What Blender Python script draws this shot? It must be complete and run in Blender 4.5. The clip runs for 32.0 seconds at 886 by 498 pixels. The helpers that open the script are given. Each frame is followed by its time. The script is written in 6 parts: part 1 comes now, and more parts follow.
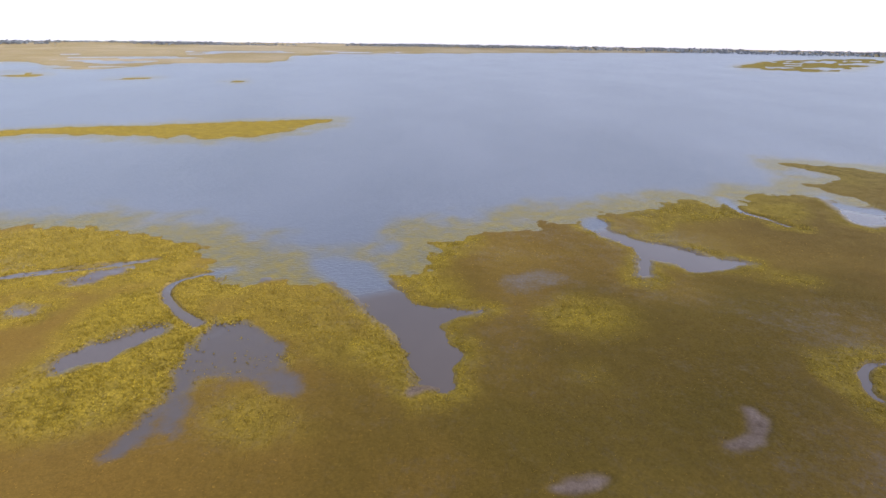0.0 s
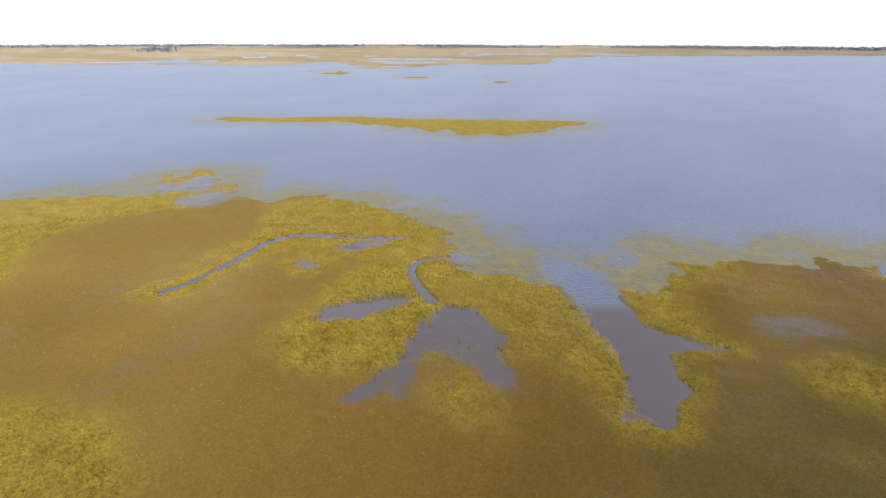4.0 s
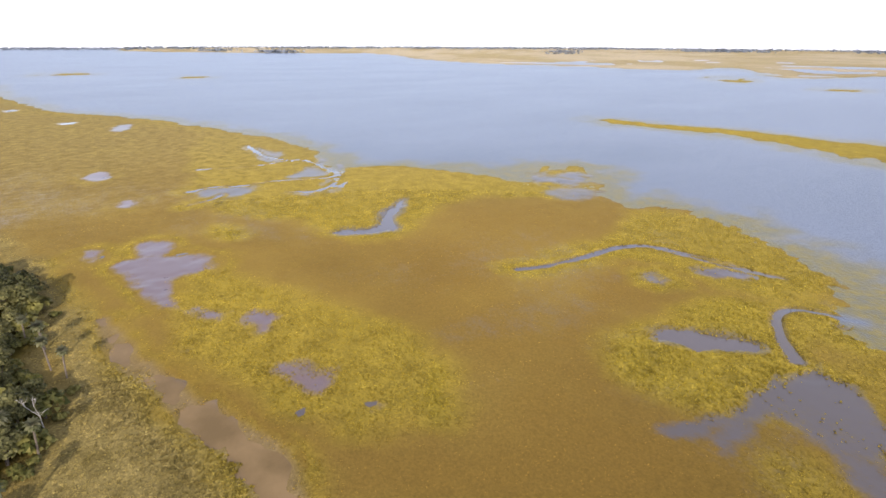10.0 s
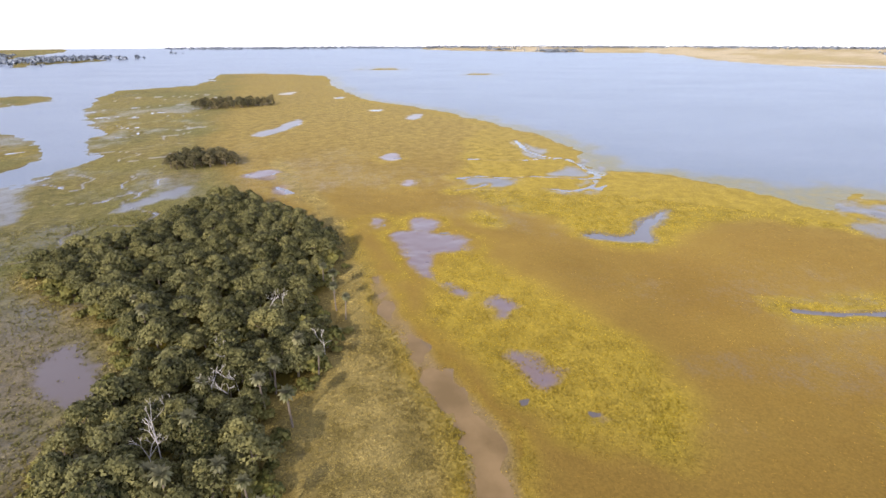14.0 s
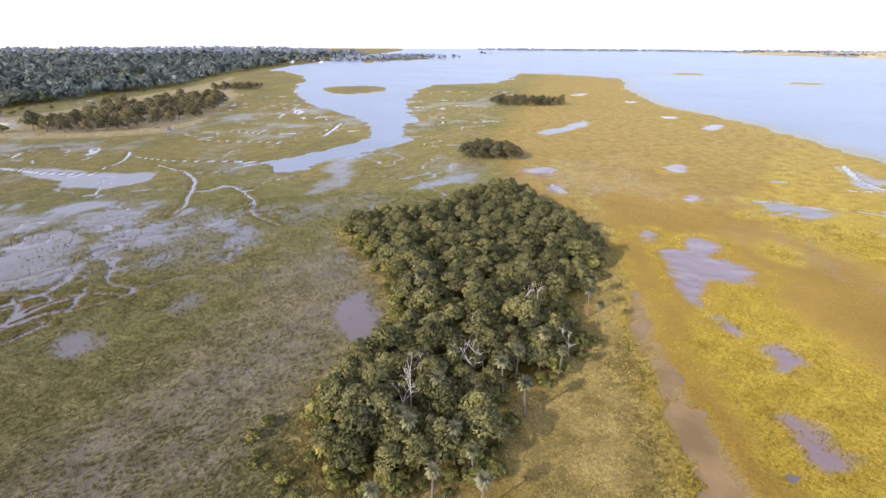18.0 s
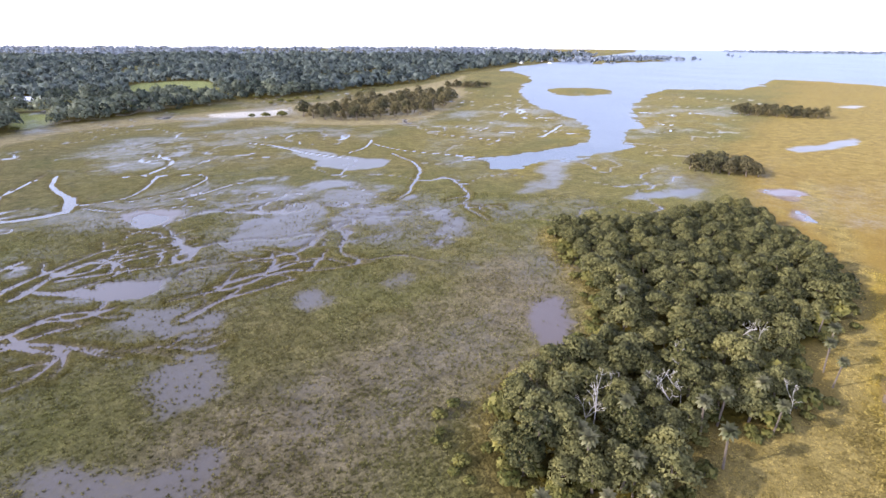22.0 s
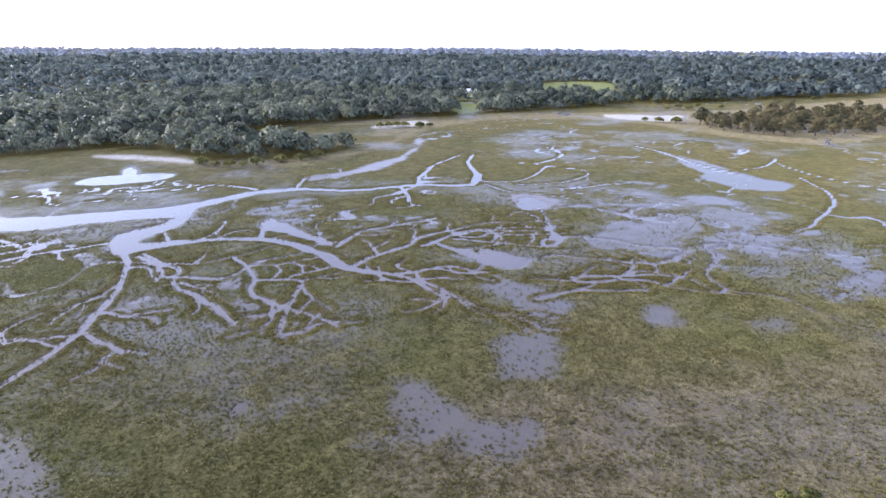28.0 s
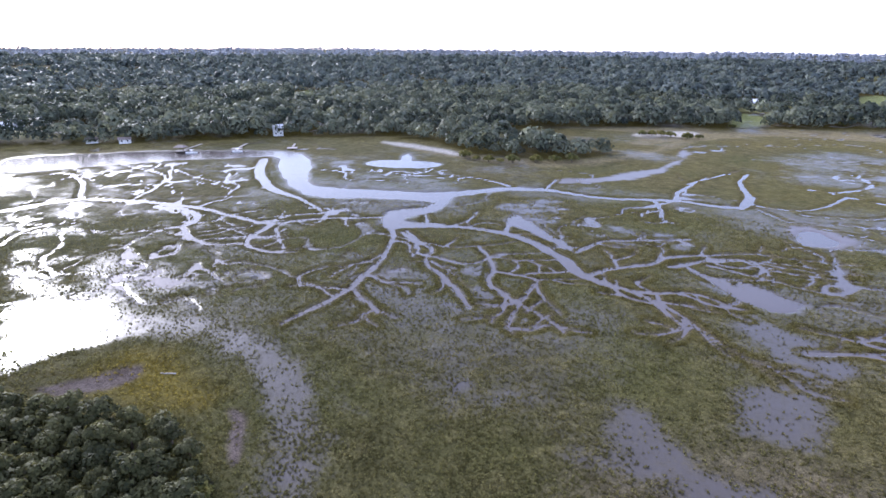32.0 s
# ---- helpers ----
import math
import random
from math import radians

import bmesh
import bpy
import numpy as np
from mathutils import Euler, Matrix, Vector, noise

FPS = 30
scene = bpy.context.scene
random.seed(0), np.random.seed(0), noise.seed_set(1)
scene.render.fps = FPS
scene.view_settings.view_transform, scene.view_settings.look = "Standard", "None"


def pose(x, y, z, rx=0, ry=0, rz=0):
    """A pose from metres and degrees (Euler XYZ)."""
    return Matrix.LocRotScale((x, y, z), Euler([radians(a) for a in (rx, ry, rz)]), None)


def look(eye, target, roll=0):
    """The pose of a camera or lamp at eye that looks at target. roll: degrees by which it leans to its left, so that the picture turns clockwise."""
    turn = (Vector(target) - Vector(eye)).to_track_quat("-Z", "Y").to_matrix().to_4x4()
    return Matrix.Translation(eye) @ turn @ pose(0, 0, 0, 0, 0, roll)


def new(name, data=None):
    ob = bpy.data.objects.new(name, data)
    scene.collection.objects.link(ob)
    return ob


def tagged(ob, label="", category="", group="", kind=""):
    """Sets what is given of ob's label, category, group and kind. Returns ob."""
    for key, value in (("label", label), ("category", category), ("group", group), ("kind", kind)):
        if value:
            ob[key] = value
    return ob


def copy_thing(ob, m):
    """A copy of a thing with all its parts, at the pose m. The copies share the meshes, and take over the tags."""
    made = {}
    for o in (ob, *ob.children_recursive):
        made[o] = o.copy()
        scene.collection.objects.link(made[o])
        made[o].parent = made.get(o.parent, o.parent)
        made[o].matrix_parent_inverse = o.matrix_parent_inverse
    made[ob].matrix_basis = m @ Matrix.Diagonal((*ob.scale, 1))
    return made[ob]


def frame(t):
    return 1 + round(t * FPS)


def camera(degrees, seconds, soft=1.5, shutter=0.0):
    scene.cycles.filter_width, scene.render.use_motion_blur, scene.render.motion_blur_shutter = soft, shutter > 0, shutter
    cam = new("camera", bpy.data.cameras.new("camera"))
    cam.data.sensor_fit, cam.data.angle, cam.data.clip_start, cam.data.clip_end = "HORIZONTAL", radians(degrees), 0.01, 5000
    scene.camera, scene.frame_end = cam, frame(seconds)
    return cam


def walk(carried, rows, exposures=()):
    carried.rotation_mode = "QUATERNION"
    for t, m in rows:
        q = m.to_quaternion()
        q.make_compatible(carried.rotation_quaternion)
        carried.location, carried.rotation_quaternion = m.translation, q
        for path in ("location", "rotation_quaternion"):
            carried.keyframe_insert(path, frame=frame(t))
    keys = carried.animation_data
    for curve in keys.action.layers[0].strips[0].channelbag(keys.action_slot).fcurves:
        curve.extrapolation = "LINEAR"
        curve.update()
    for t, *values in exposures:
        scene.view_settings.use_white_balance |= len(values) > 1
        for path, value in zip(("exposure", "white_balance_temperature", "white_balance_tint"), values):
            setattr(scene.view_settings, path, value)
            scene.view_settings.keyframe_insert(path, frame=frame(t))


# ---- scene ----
# a hovering camera that turns where it is: seconds, x, y, z, heading, tilt, lean
cam = camera(79.14, 32.0)
ROWS = [
    (0.0, -0.00, -0.00, 64.39, -0.00, -21.56, 0.79),
    (0.5, -0.03, 0.15, 64.43, 2.66, -21.65, 0.69),
    (1.0, -0.08, 0.30, 64.45, 5.47, -21.66, 0.65),
    (1.5, -0.14, 0.44, 64.47, 8.46, -21.66, 0.62),
    (2.0, -0.21, 0.57, 64.48, 12.35, -21.66, 0.37),
    (2.5, -0.27, 0.66, 64.49, 16.14, -21.65, 0.32),
    (3.0, -0.35, 0.71, 64.50, 19.60, -21.64, 0.27),
    (3.5, -0.46, 0.69, 64.48, 23.08, -21.60, 0.16),
    (5.5, -0.94, 0.50, 64.35, 34.56, -21.43, 0.25),
    (6.0, -1.06, 0.47, 64.33, 37.90, -21.43, 0.27),
    (6.5, -1.19, 0.46, 64.32, 41.51, -21.40, 0.23),
    (7.0, -1.33, 0.45, 64.30, 44.38, -21.34, 0.17),
    (7.5, -1.49, 0.41, 64.27, 47.18, -21.33, 0.20),
    (8.0, -1.64, 0.30, 64.28, 49.91, -21.33, 0.17),
    (8.5, -1.73, 0.14, 64.37, 52.76, -21.32, 0.22),
    (9.0, -1.72, -0.04, 64.53, 56.00, -21.33, 0.22),
    (9.5, -1.59, -0.21, 64.71, 60.03, -21.31, 0.28),
    (10.0, -1.40, -0.37, 64.87, 64.48, -21.30, 0.20),
    (10.5, -1.18, -0.52, 64.98, 68.99, -21.32, 0.20),
    (11.0, -0.97, -0.66, 65.06, 73.45, -21.32, 0.26),
    (11.5, -0.81, -0.82, 65.10, 76.92, -21.30, 0.23),
    (12.0, -0.75, -1.00, 65.13, 80.05, -21.31, 0.21),
    (12.5, -0.78, -1.16, 65.16, 83.13, -21.31, 0.17),
    (13.0, -0.87, -1.28, 65.19, 86.24, -21.36, 0.22),
    (13.5, -0.97, -1.36, 65.19, 89.12, -21.40, 0.03),
    (15.5, -1.27, -1.59, 65.09, 101.97, -21.33, 0.02),
    (16.0, -1.29, -1.68, 65.04, 105.91, -21.32, -0.01),
    (16.5, -1.23, -1.81, 64.99, 110.62, -21.28, -0.03),
    (17.0, -1.14, -1.95, 64.93, 114.81, -21.25, 0.01),
    (17.5, -1.05, -2.08, 64.89, 118.22, -21.25, 0.14),
    (18.0, -0.98, -2.20, 64.89, 121.26, -21.25, 0.26),
    (18.5, -0.93, -2.32, 64.94, 123.58, -21.23, 0.31),
    (19.0, -0.87, -2.41, 65.02, 125.98, -21.21, 0.31),
    (19.5, -0.78, -2.46, 65.12, 128.70, -21.22, 0.28),
    (20.0, -0.67, -2.48, 65.22, 131.64, -21.24, 0.30),
    (20.5, -0.58, -2.49, 65.31, 134.62, -21.28, 0.27),
    (21.0, -0.53, -2.53, 65.37, 137.50, -21.27, 0.27),
    (21.5, -0.51, -2.58, 65.40, 140.54, -21.26, 0.26),
    (22.0, -0.48, -2.67, 65.42, 143.96, -21.27, 0.27),
    (22.5, -0.43, -2.78, 65.44, 147.44, -21.28, 0.25),
    (23.0, -0.36, -2.90, 65.43, 151.29, -21.29, 0.31),
    (23.5, -0.30, -3.02, 65.42, 155.42, -21.30, 0.34),
    (24.0, -0.23, -3.12, 65.39, 159.01, -21.28, 0.36),
    (24.5, -0.14, -3.19, 65.35, 161.50, -21.24, 0.40),
    (25.0, -0.03, -3.23, 65.31, 164.79, -21.18, 0.45),
    (25.5, 0.09, -3.28, 65.26, 168.07, -21.17, 0.52),
    (27.5, 0.63, -3.59, 65.16, 180.16, -21.14, 0.43),
    (28.0, 0.73, -3.66, 65.21, 183.27, -21.16, 0.37),
    (28.5, 0.80, -3.71, 65.34, 186.92, -21.18, 0.33),
    (29.0, 0.86, -3.75, 65.47, 190.64, -21.18, 0.33),
    (29.5, 0.96, -3.78, 65.57, 194.18, -21.21, 0.33),
    (30.0, 1.09, -3.76, 65.63, 197.06, -21.20, 0.35),
    (30.5, 1.24, -3.70, 65.66, 200.44, -21.18, 0.35),
    (31.0, 1.38, -3.60, 65.66, 203.76, -21.16, 0.43),
    (31.5, 1.51, -3.48, 65.63, 207.08, -21.14, 0.52),
    (32.0, 1.61, -3.34, 65.59, 209.90, -21.07, 0.52),
]
EXPOSURES = ((0.0, 0.18, 6500, 12), (6.0, 0.26, 6500, 12), (13.0, 0.5, 6550, 13), (20.0, 0.83, 6150, 15), (25.0, 0.94, 5700, 17), (29.0, 0.78, 5500, 17), (32.0, 0.54, 5450, 18))
walk(cam, [(t, pose(x, y, z, 0, 0, yaw) @ pose(0, 0, 0, 90 + tilt, 0, 0) @ pose(0, 0, 0, 0, 0, lean)) for t, x, y, z, yaw, tilt, lean in ROWS], EXPOSURES)

# ---- light: a hazy bright sky and a low sun in the east-south-east ----
SUN_FROM, SUN_UP = Vector((0.945, -0.326, 0)), radians(26)
world = bpy.data.worlds.new("sky")
scene.world = world
world.use_nodes = True
wn = world.node_tree
sky = wn.nodes.new("ShaderNodeTexSky")
sky.sky_type, sky.sun_disc = "NISHITA", False
sky.sun_elevation, sky.sun_rotation = SUN_UP, math.atan2(SUN_FROM.x, SUN_FROM.y)
sky.altitude, sky.air_density, sky.dust_density, sky.ozone_density = 60, 1.0, 1.2, 2.0
haze = wn.nodes.new("ShaderNodeMix")
haze.data_type, haze.blend_type = "RGBA", "ADD"
haze.inputs["Factor"].default_value, haze.inputs["B"].default_value = 1.0, (4.3, 4.2, 5.2, 1)
wn.links.new(sky.outputs[0], haze.inputs["A"])
wn.links.new(haze.outputs["Result"], wn.nodes["Background"].inputs[0])
wn.nodes["Background"].inputs[1].default_value = 0.15
sun = new("sun", bpy.data.lights.new("sun", "SUN"))
sun.data.energy, sun.data.angle, sun.data.color = 3.6, radians(0.6), (1.0, 0.93, 0.82)
sun_dir = SUN_FROM.normalized() * math.cos(SUN_UP) + Vector((0, 0, math.sin(SUN_UP)))
sun.matrix_world = look(sun_dir * 100, (0, 0, 0))


# ---- materials ----
def material(name):
    m = bpy.data.materials.new(name)
    m.use_nodes = True
    t = m.node_tree
    return m, t, t.nodes["Principled BSDF"]


def node(t, kind, **inputs):
    n = t.nodes.new("ShaderNode" + kind)
    for k, v in inputs.items():
        n.inputs[k.replace("_", " ")].default_value = v
    return n


def noise_tex(t, scale, detail=4.0, rough=0.55, stretch=None):
    pos = t.nodes.new("ShaderNodeNewGeometry").outputs["Position"]
    if stretch:
        v = t.nodes.new("ShaderNodeVectorMath")
        v.operation = "MULTIPLY"
        v.inputs[1].default_value = stretch
        t.links.new(pos, v.inputs[0])
        pos = v.outputs[0]
    n = node(t, "TexNoise", Scale=scale, Detail=detail, Roughness=rough)
    t.links.new(pos, n.inputs["Vector"])
    return n.outputs["Fac"]


def ramp(t, fac, *stops):
    r = t.nodes.new("ShaderNodeValToRGB")
    e = r.color_ramp.elements
    while len(e) < len(stops):
        e.new(0.5)
    for s, (p, c) in zip(e, stops):
        s.position, s.color = p, (*c, 1)
    t.links.new(fac, r.inputs[0])
    return r.outputs[0]


def mix(t, fac, a, b, how="MIX"):
    m = t.nodes.new("ShaderNodeMix")
    m.data_type, m.blend_type = "RGBA", how
    for sock, v in ((m.inputs["Factor"], fac), (m.inputs["A"], a), (m.inputs["B"], b)):
        if isinstance(v, bpy.types.NodeSocket):
            t.links.new(v, sock)
        elif isinstance(v, tuple):
            sock.default_value = (*v, 1)
        else:
            sock.default_value = v
    return m.outputs["Result"]


def math_node(t, op, a, b=0.0):
    m = t.nodes.new("ShaderNodeMath")
    m.operation, m.use_clamp = op, False
    for sock, v in ((m.inputs[0], a), (m.inputs[1], b)):
        if isinstance(v, bpy.types.NodeSocket):
            t.links.new(v, sock)
        else:
            sock.default_value = v
    return m.outputs[0]


def channels(t, attribute):
    a = t.nodes.new("ShaderNodeAttribute")
    a.attribute_name = attribute
    s = t.nodes.new("ShaderNodeSeparateColor")
    t.links.new(a.outputs["Color"], s.inputs[0])
    return s.outputs[0], s.outputs[1], s.outputs[2], a.outputs["Alpha"]


def bump(t, p, height, strength, distance):
    b = node(t, "Bump", Strength=strength, Distance=distance)
    t.links.new(height, b.inputs["Height"])
    t.links.new(b.outputs[0], p.inputs["Normal"])


def plant_normal(t, p):
    """Leaves and blades shade with the roundness of their whole plant."""
    a = t.nodes.new("ShaderNodeAttribute")
    a.attribute_name = "soft"
    v = t.nodes.new("ShaderNodeVectorTransform")
    v.vector_type, v.convert_from, v.convert_to = "NORMAL", "OBJECT", "WORLD"
    t.links.new(a.outputs["Vector"], v.inputs[0])
    t.links.new(v.outputs[0], p.inputs["Normal"])


def thin(t, p, col, share):
    """Leaves let part of the light through."""
    m, b = t.nodes.new("ShaderNodeMixShader"), t.nodes.new("ShaderNodeBsdfTranslucent")
    m.inputs[0].default_value = share
    t.links.new(col, b.inputs["Color"])
    t.links.new(p.outputs[0], m.inputs[1])
    t.links.new(b.outputs[0], m.inputs[2])
    t.links.new(m.outputs[0], t.nodes["Material Output"].inputs["Surface"])


def marsh_material(name, grassy):
    """Marsh plants and mud: what grows where, with tints for uneven light and haze, comes from the mesh, grain and
    patches from noise.
    """
    m, t, p = material(name)
    gold, bright, rust, tan = channels(t, "cover")
    mud, sand, meadow, dark = channels(t, "bare")
    broad, patch, grain = noise_tex(t, 0.018, 5.0), noise_tex(t, 0.16, 6.0, 0.65), noise_tex(t, 1.9, 4.0, 0.78)
    green = ramp(t, patch, (0.32, (0.064, 0.056, 0.022)), (0.5, (0.094, 0.082, 0.032)), (0.7, (0.138, 0.116, 0.050)))
    green = mix(t, math_node(t, "SUBTRACT", math_node(t, "MULTIPLY", broad, 2.0), 0.72), green, (0.080, 0.080, 0.024))
    golden = ramp(t, broad, (0.36, (0.100, 0.060, 0.014)), (0.5, (0.128, 0.079, 0.018)), (0.64, (0.162, 0.107, 0.024)))
    golden = mix(t, math_node(t, "MULTIPLY", patch, 0.5), golden, (0.142, 0.104, 0.022))
    col = mix(t, gold, green, golden)
    col = mix(t, rust, col, (0.124, 0.076, 0.016))
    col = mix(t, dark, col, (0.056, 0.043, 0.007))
    col = mix(t, bright, col, ramp(t, patch, (0.35, (0.150, 0.112, 0.015)), (0.65, (0.226, 0.168, 0.022))))
    col = mix(t, tan, col, ramp(t, patch, (0.35, (0.108, 0.082, 0.026)), (0.62, (0.186, 0.142, 0.050))))
    col = mix(t, meadow, col, (0.165, 0.175, 0.062))
    if grassy:
        plant_normal(t, p)
        info = t.nodes.new("ShaderNodeNewGeometry")
        col = mix(t, 1.0, col, ramp(t, info.outputs["Random Per Island"], (0.0, (1.1, 1.1, 1.05)), (1.0, (3.0, 3.0, 2.7))), "MULTIPLY")
        thin(t, p, col, 0.45)
    else:
        col = mix(t, mud, col, ramp(t, patch, (0.35, (0.085, 0.062, 0.048)), (0.65, (0.165, 0.130, 0.110))))
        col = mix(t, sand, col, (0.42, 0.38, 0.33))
        # clumps and stems: strongest where the grass stands high, faint on the short golden turf
        lush = math_node(t, "MAXIMUM", math_node(t, "MAXIMUM", bright, tan), math_node(t, "SUBTRACT", 1.0, gold))
        lush = math_node(t, "ADD", math_node(t, "MULTIPLY", lush, 0.6), 0.4)
        col = mix(t, lush, col, ramp(t, grain, (0.34, (0.52, 0.51, 0.48)), (0.66, (1.52, 1.50, 1.4))), "MULTIPLY")
        tussock = noise_tex(t, 0.42, 3.0, 0.6)
        plain_share = math_node(t, "MULTIPLY", math_node(t, "SUBTRACT", 1.0, gold), 0.5)
        col = mix(t, plain_share, col, ramp(t, tussock, (0.38, (0.74, 0.74, 0.75)), (0.62, (1.28, 1.27, 1.2))), "MULTIPLY")
        bump(t, p, math_node(t, "ADD", math_node(t, "MULTIPLY", grain, lush), math_node(t, "MULTIPLY", patch, 0.8)), 0.7, 0.4)
        # a film of water that stands between the stems, over mud or over pinkish silt
        film, silt, _, _ = channels(t, "film")
        stems = math_node(t, "ADD", math_node(t, "MULTIPLY", noise_tex(t, 1.1, 5.0, 0.7), 0.6), math_node(t, "MULTIPLY", noise_tex(t, 0.2, 5.0, 0.6), 0.4))
        cover_share = t.nodes.new("ShaderNodeMapRange")
        cover_share.interpolation_type = "SMOOTHSTEP"
        cover_share.inputs["From Min"].default_value, cover_share.inputs["From Max"].default_value = 0.62, 1.20
        t.links.new(math_node(t, "ADD", stems, math_node(t, "MULTIPLY", film, 0.80)), cover_share.inputs[0])
        wet = node(t, "BsdfPrincipled", Roughness=0.3, IOR=1.33, Specular_IOR_Level=0.42)
        t.links.new(mix(t, silt, (0.072, 0.062, 0.054), (0.128, 0.088, 0.082)), wet.inputs["Base Color"])
        both = t.nodes.new("ShaderNodeMixShader")
        t.links.new(cover_share.outputs[0], both.inputs[0])
        t.links.new(p.outputs[0], both.inputs[1])
        t.links.new(wet.outputs[0], both.inputs[2])
        t.links.new(both.outputs[0], t.nodes["Material Output"].inputs["Surface"])
    t.links.new(col, p.inputs["Base Color"])
    p.inputs["Roughness"].default_value = 0.95
    p.inputs["Diffuse Roughness"].default_value = 1.0
    p.inputs["Specular IOR Level"].default_value = 0.06
    return m


def water_material():
    m, t, p = material("tidal_water")
    _, silt, open_bay, grass = channels(t, "water")
    slow, fast = noise_tex(t, 0.010, 5.0, 0.6, (1.0, 0.45, 1.0)), noise_tex(t, 0.55, 3.0, 0.6, (1.0, 2.0, 1.0))
    bay = ramp(t, slow, (0.32, (0.080, 0.096, 0.124)), (0.68, (0.120, 0.137, 0.170)))
    marsh = ramp(t, slow, (0.35, (0.066, 0.054, 0.048)), (0.65, (0.100, 0.082, 0.072)))
    col = mix(t, open_bay, marsh, bay)
    col = mix(t, silt, col, ramp(t, noise_tex(t, 0.09, 5.0, 0.6), (0.38, (0.128, 0.084, 0.036)), (0.62, (0.192, 0.126, 0.058))))
    reeds = noise_tex(t, 0.22, 6.0, 0.7)
    grass = math_node(t, "MULTIPLY", grass, math_node(t, "MINIMUM", math_node(t, "ADD", math_node(t, "MULTIPLY", reeds, 1.1), math_node(t, "MULTIPLY", grass, 0.35)), 1.0))
    col = mix(t, grass, col, ramp(t, reeds, (0.35, (0.120, 0.098, 0.012)), (0.65, (0.220, 0.165, 0.018))))
    t.links.new(col, p.inputs["Base Color"])
    p.inputs["IOR"].default_value = 1.33
    rough = math_node(t, "ADD", math_node(t, "MULTIPLY", open_bay, 0.19), math_node(t, "ADD", math_node(t, "MULTIPLY", silt, 0.14), 0.16))
    t.links.new(rough, p.inputs["Roughness"])
    gloss = math_node(t, "SUBTRACT", 0.46, math_node(t, "ADD", math_node(t, "MULTIPLY", open_bay, 0.12), math_node(t, "MULTIPLY", silt, 0.40)))
    t.links.new(math_node(t, "MULTIPLY", gloss, math_node(t, "SUBTRACT", 1.0, math_node(t, "MULTIPLY", grass, 0.9))), p.inputs["Specular IOR Level"])
    bump(t, p, math_node(t, "MULTIPLY", fast, math_node(t, "ADD", open_bay, 0.06)), 0.5, 0.5)
    return m


def plain(name, colour, rough=0.7, vary=0.25, scale=1.5, metal=0.0, relief=0.0):
    """A plain surface with grain at two scales."""
    m, t, p = material(name)
    n = math_node(t, "ADD", math_node(t, "MULTIPLY", noise_tex(t, scale, 5.0), 0.6), math_node(t, "MULTIPLY", noise_tex(t, scale * 9, 3.0), 0.4))
    lo, hi = tuple(c * (1 - vary) for c in colour), tuple(min(1, c * (1 + vary)) for c in colour)
    t.links.new(ramp(t, n, (0.3, lo), (0.7, hi)), p.inputs["Base Color"])
    p.inputs["Roughness"].default_value, p.inputs["Metallic"].default_value = rough, metal
    if relief:
        bump(t, p, n, 0.5, relief)
    return m


def leaf_material(name, dark, light, spread=0.6, whole=False, gloss=0.1):
    m, t, p = material(name)
    isl = t.nodes.new("ShaderNodeNewGeometry").outputs["Random Per Island"]
    if whole:
        tone = t.nodes.new("ShaderNodeAttribute")
        tone.attribute_name = "tone"
        isl = math_node(t, "ADD", math_node(t, "MULTIPLY", tone.outputs["Fac"], 0.85), math_node(t, "MULTIPLY", isl, 0.15))
    ob = t.nodes.new("ShaderNodeObjectInfo").outputs["Random"]
    f = math_node(t, "ADD", math_node(t, "MULTIPLY", isl, spread), math_node(t, "MULTIPLY", ob, 1 - spread))
    col = ramp(t, f, (0.1, dark), (0.9, light))
    col = mix(t, 0.6, col, ramp(t, noise_tex(t, 0.12, 3.0), (0.35, (0.65, 0.68, 0.7)), (0.65, (1.3, 1.25, 1.1))), "MULTIPLY")
    plant_normal(t, p)
    t.links.new(col, p.inputs["Base Color"])
    thin(t, p, col, 0.25)
    p.inputs["Roughness"].default_value = 0.6
    p.inputs["Specular IOR Level"].default_value = gloss
    return m


MARSH, TUFTS, WATER = marsh_material("marsh", False), marsh_material("marsh_grass", True), water_material()
OAK = leaf_material("oak_leaves", (0.017, 0.021, 0.006), (0.205, 0.186, 0.072))
CEDAR = leaf_material("cedar_leaves", (0.05, 0.05, 0.022), (0.17, 0.135, 0.062), 0.35)
MYRTLE = leaf_material("myrtle_leaves", (0.030, 0.034, 0.014), (0.12, 0.115, 0.045))
OLIVE = leaf_material("shrub_leaves", (0.06, 0.066, 0.016), (0.22, 0.19, 0.055))
# leaf colour paled to blue-grey: aerial haze painted into the farthest woods
HAZED = leaf_material("haze_blue_leaves", (0.18, 0.205, 0.25), (0.28, 0.31, 0.36), 1.0, True, 0.5)
SHORE_WOODS = leaf_material("shore_leaves", (0.030, 0.042, 0.028), (0.185, 0.200, 0.130), 1.0, True, 0.25)
# the inland leaf colour holds a little of that haze blue as well
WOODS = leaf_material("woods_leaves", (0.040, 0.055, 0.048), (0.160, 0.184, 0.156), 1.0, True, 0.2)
PALM = leaf_material("palm_fronds", (0.12, 0.125, 0.060), (0.33, 0.30, 0.17))
BARK = plain("bark", (0.13, 0.10, 0.075), 0.9, 0.35, 2.0, relief=0.05)
SNAG = plain("bleached_wood", (0.38, 0.345, 0.30), 0.85, 0.25, 3.0, relief=0.03)
PLASTER, ROOF, SLATE = plain("white_boards", (0.72, 0.71, 0.68), 0.7, 0.1), plain("pale_roof", (0.62, 0.62, 0.63), 0.5, 0.12), plain("brown_shingles", (0.20, 0.16, 0.14), 0.85, 0.3)
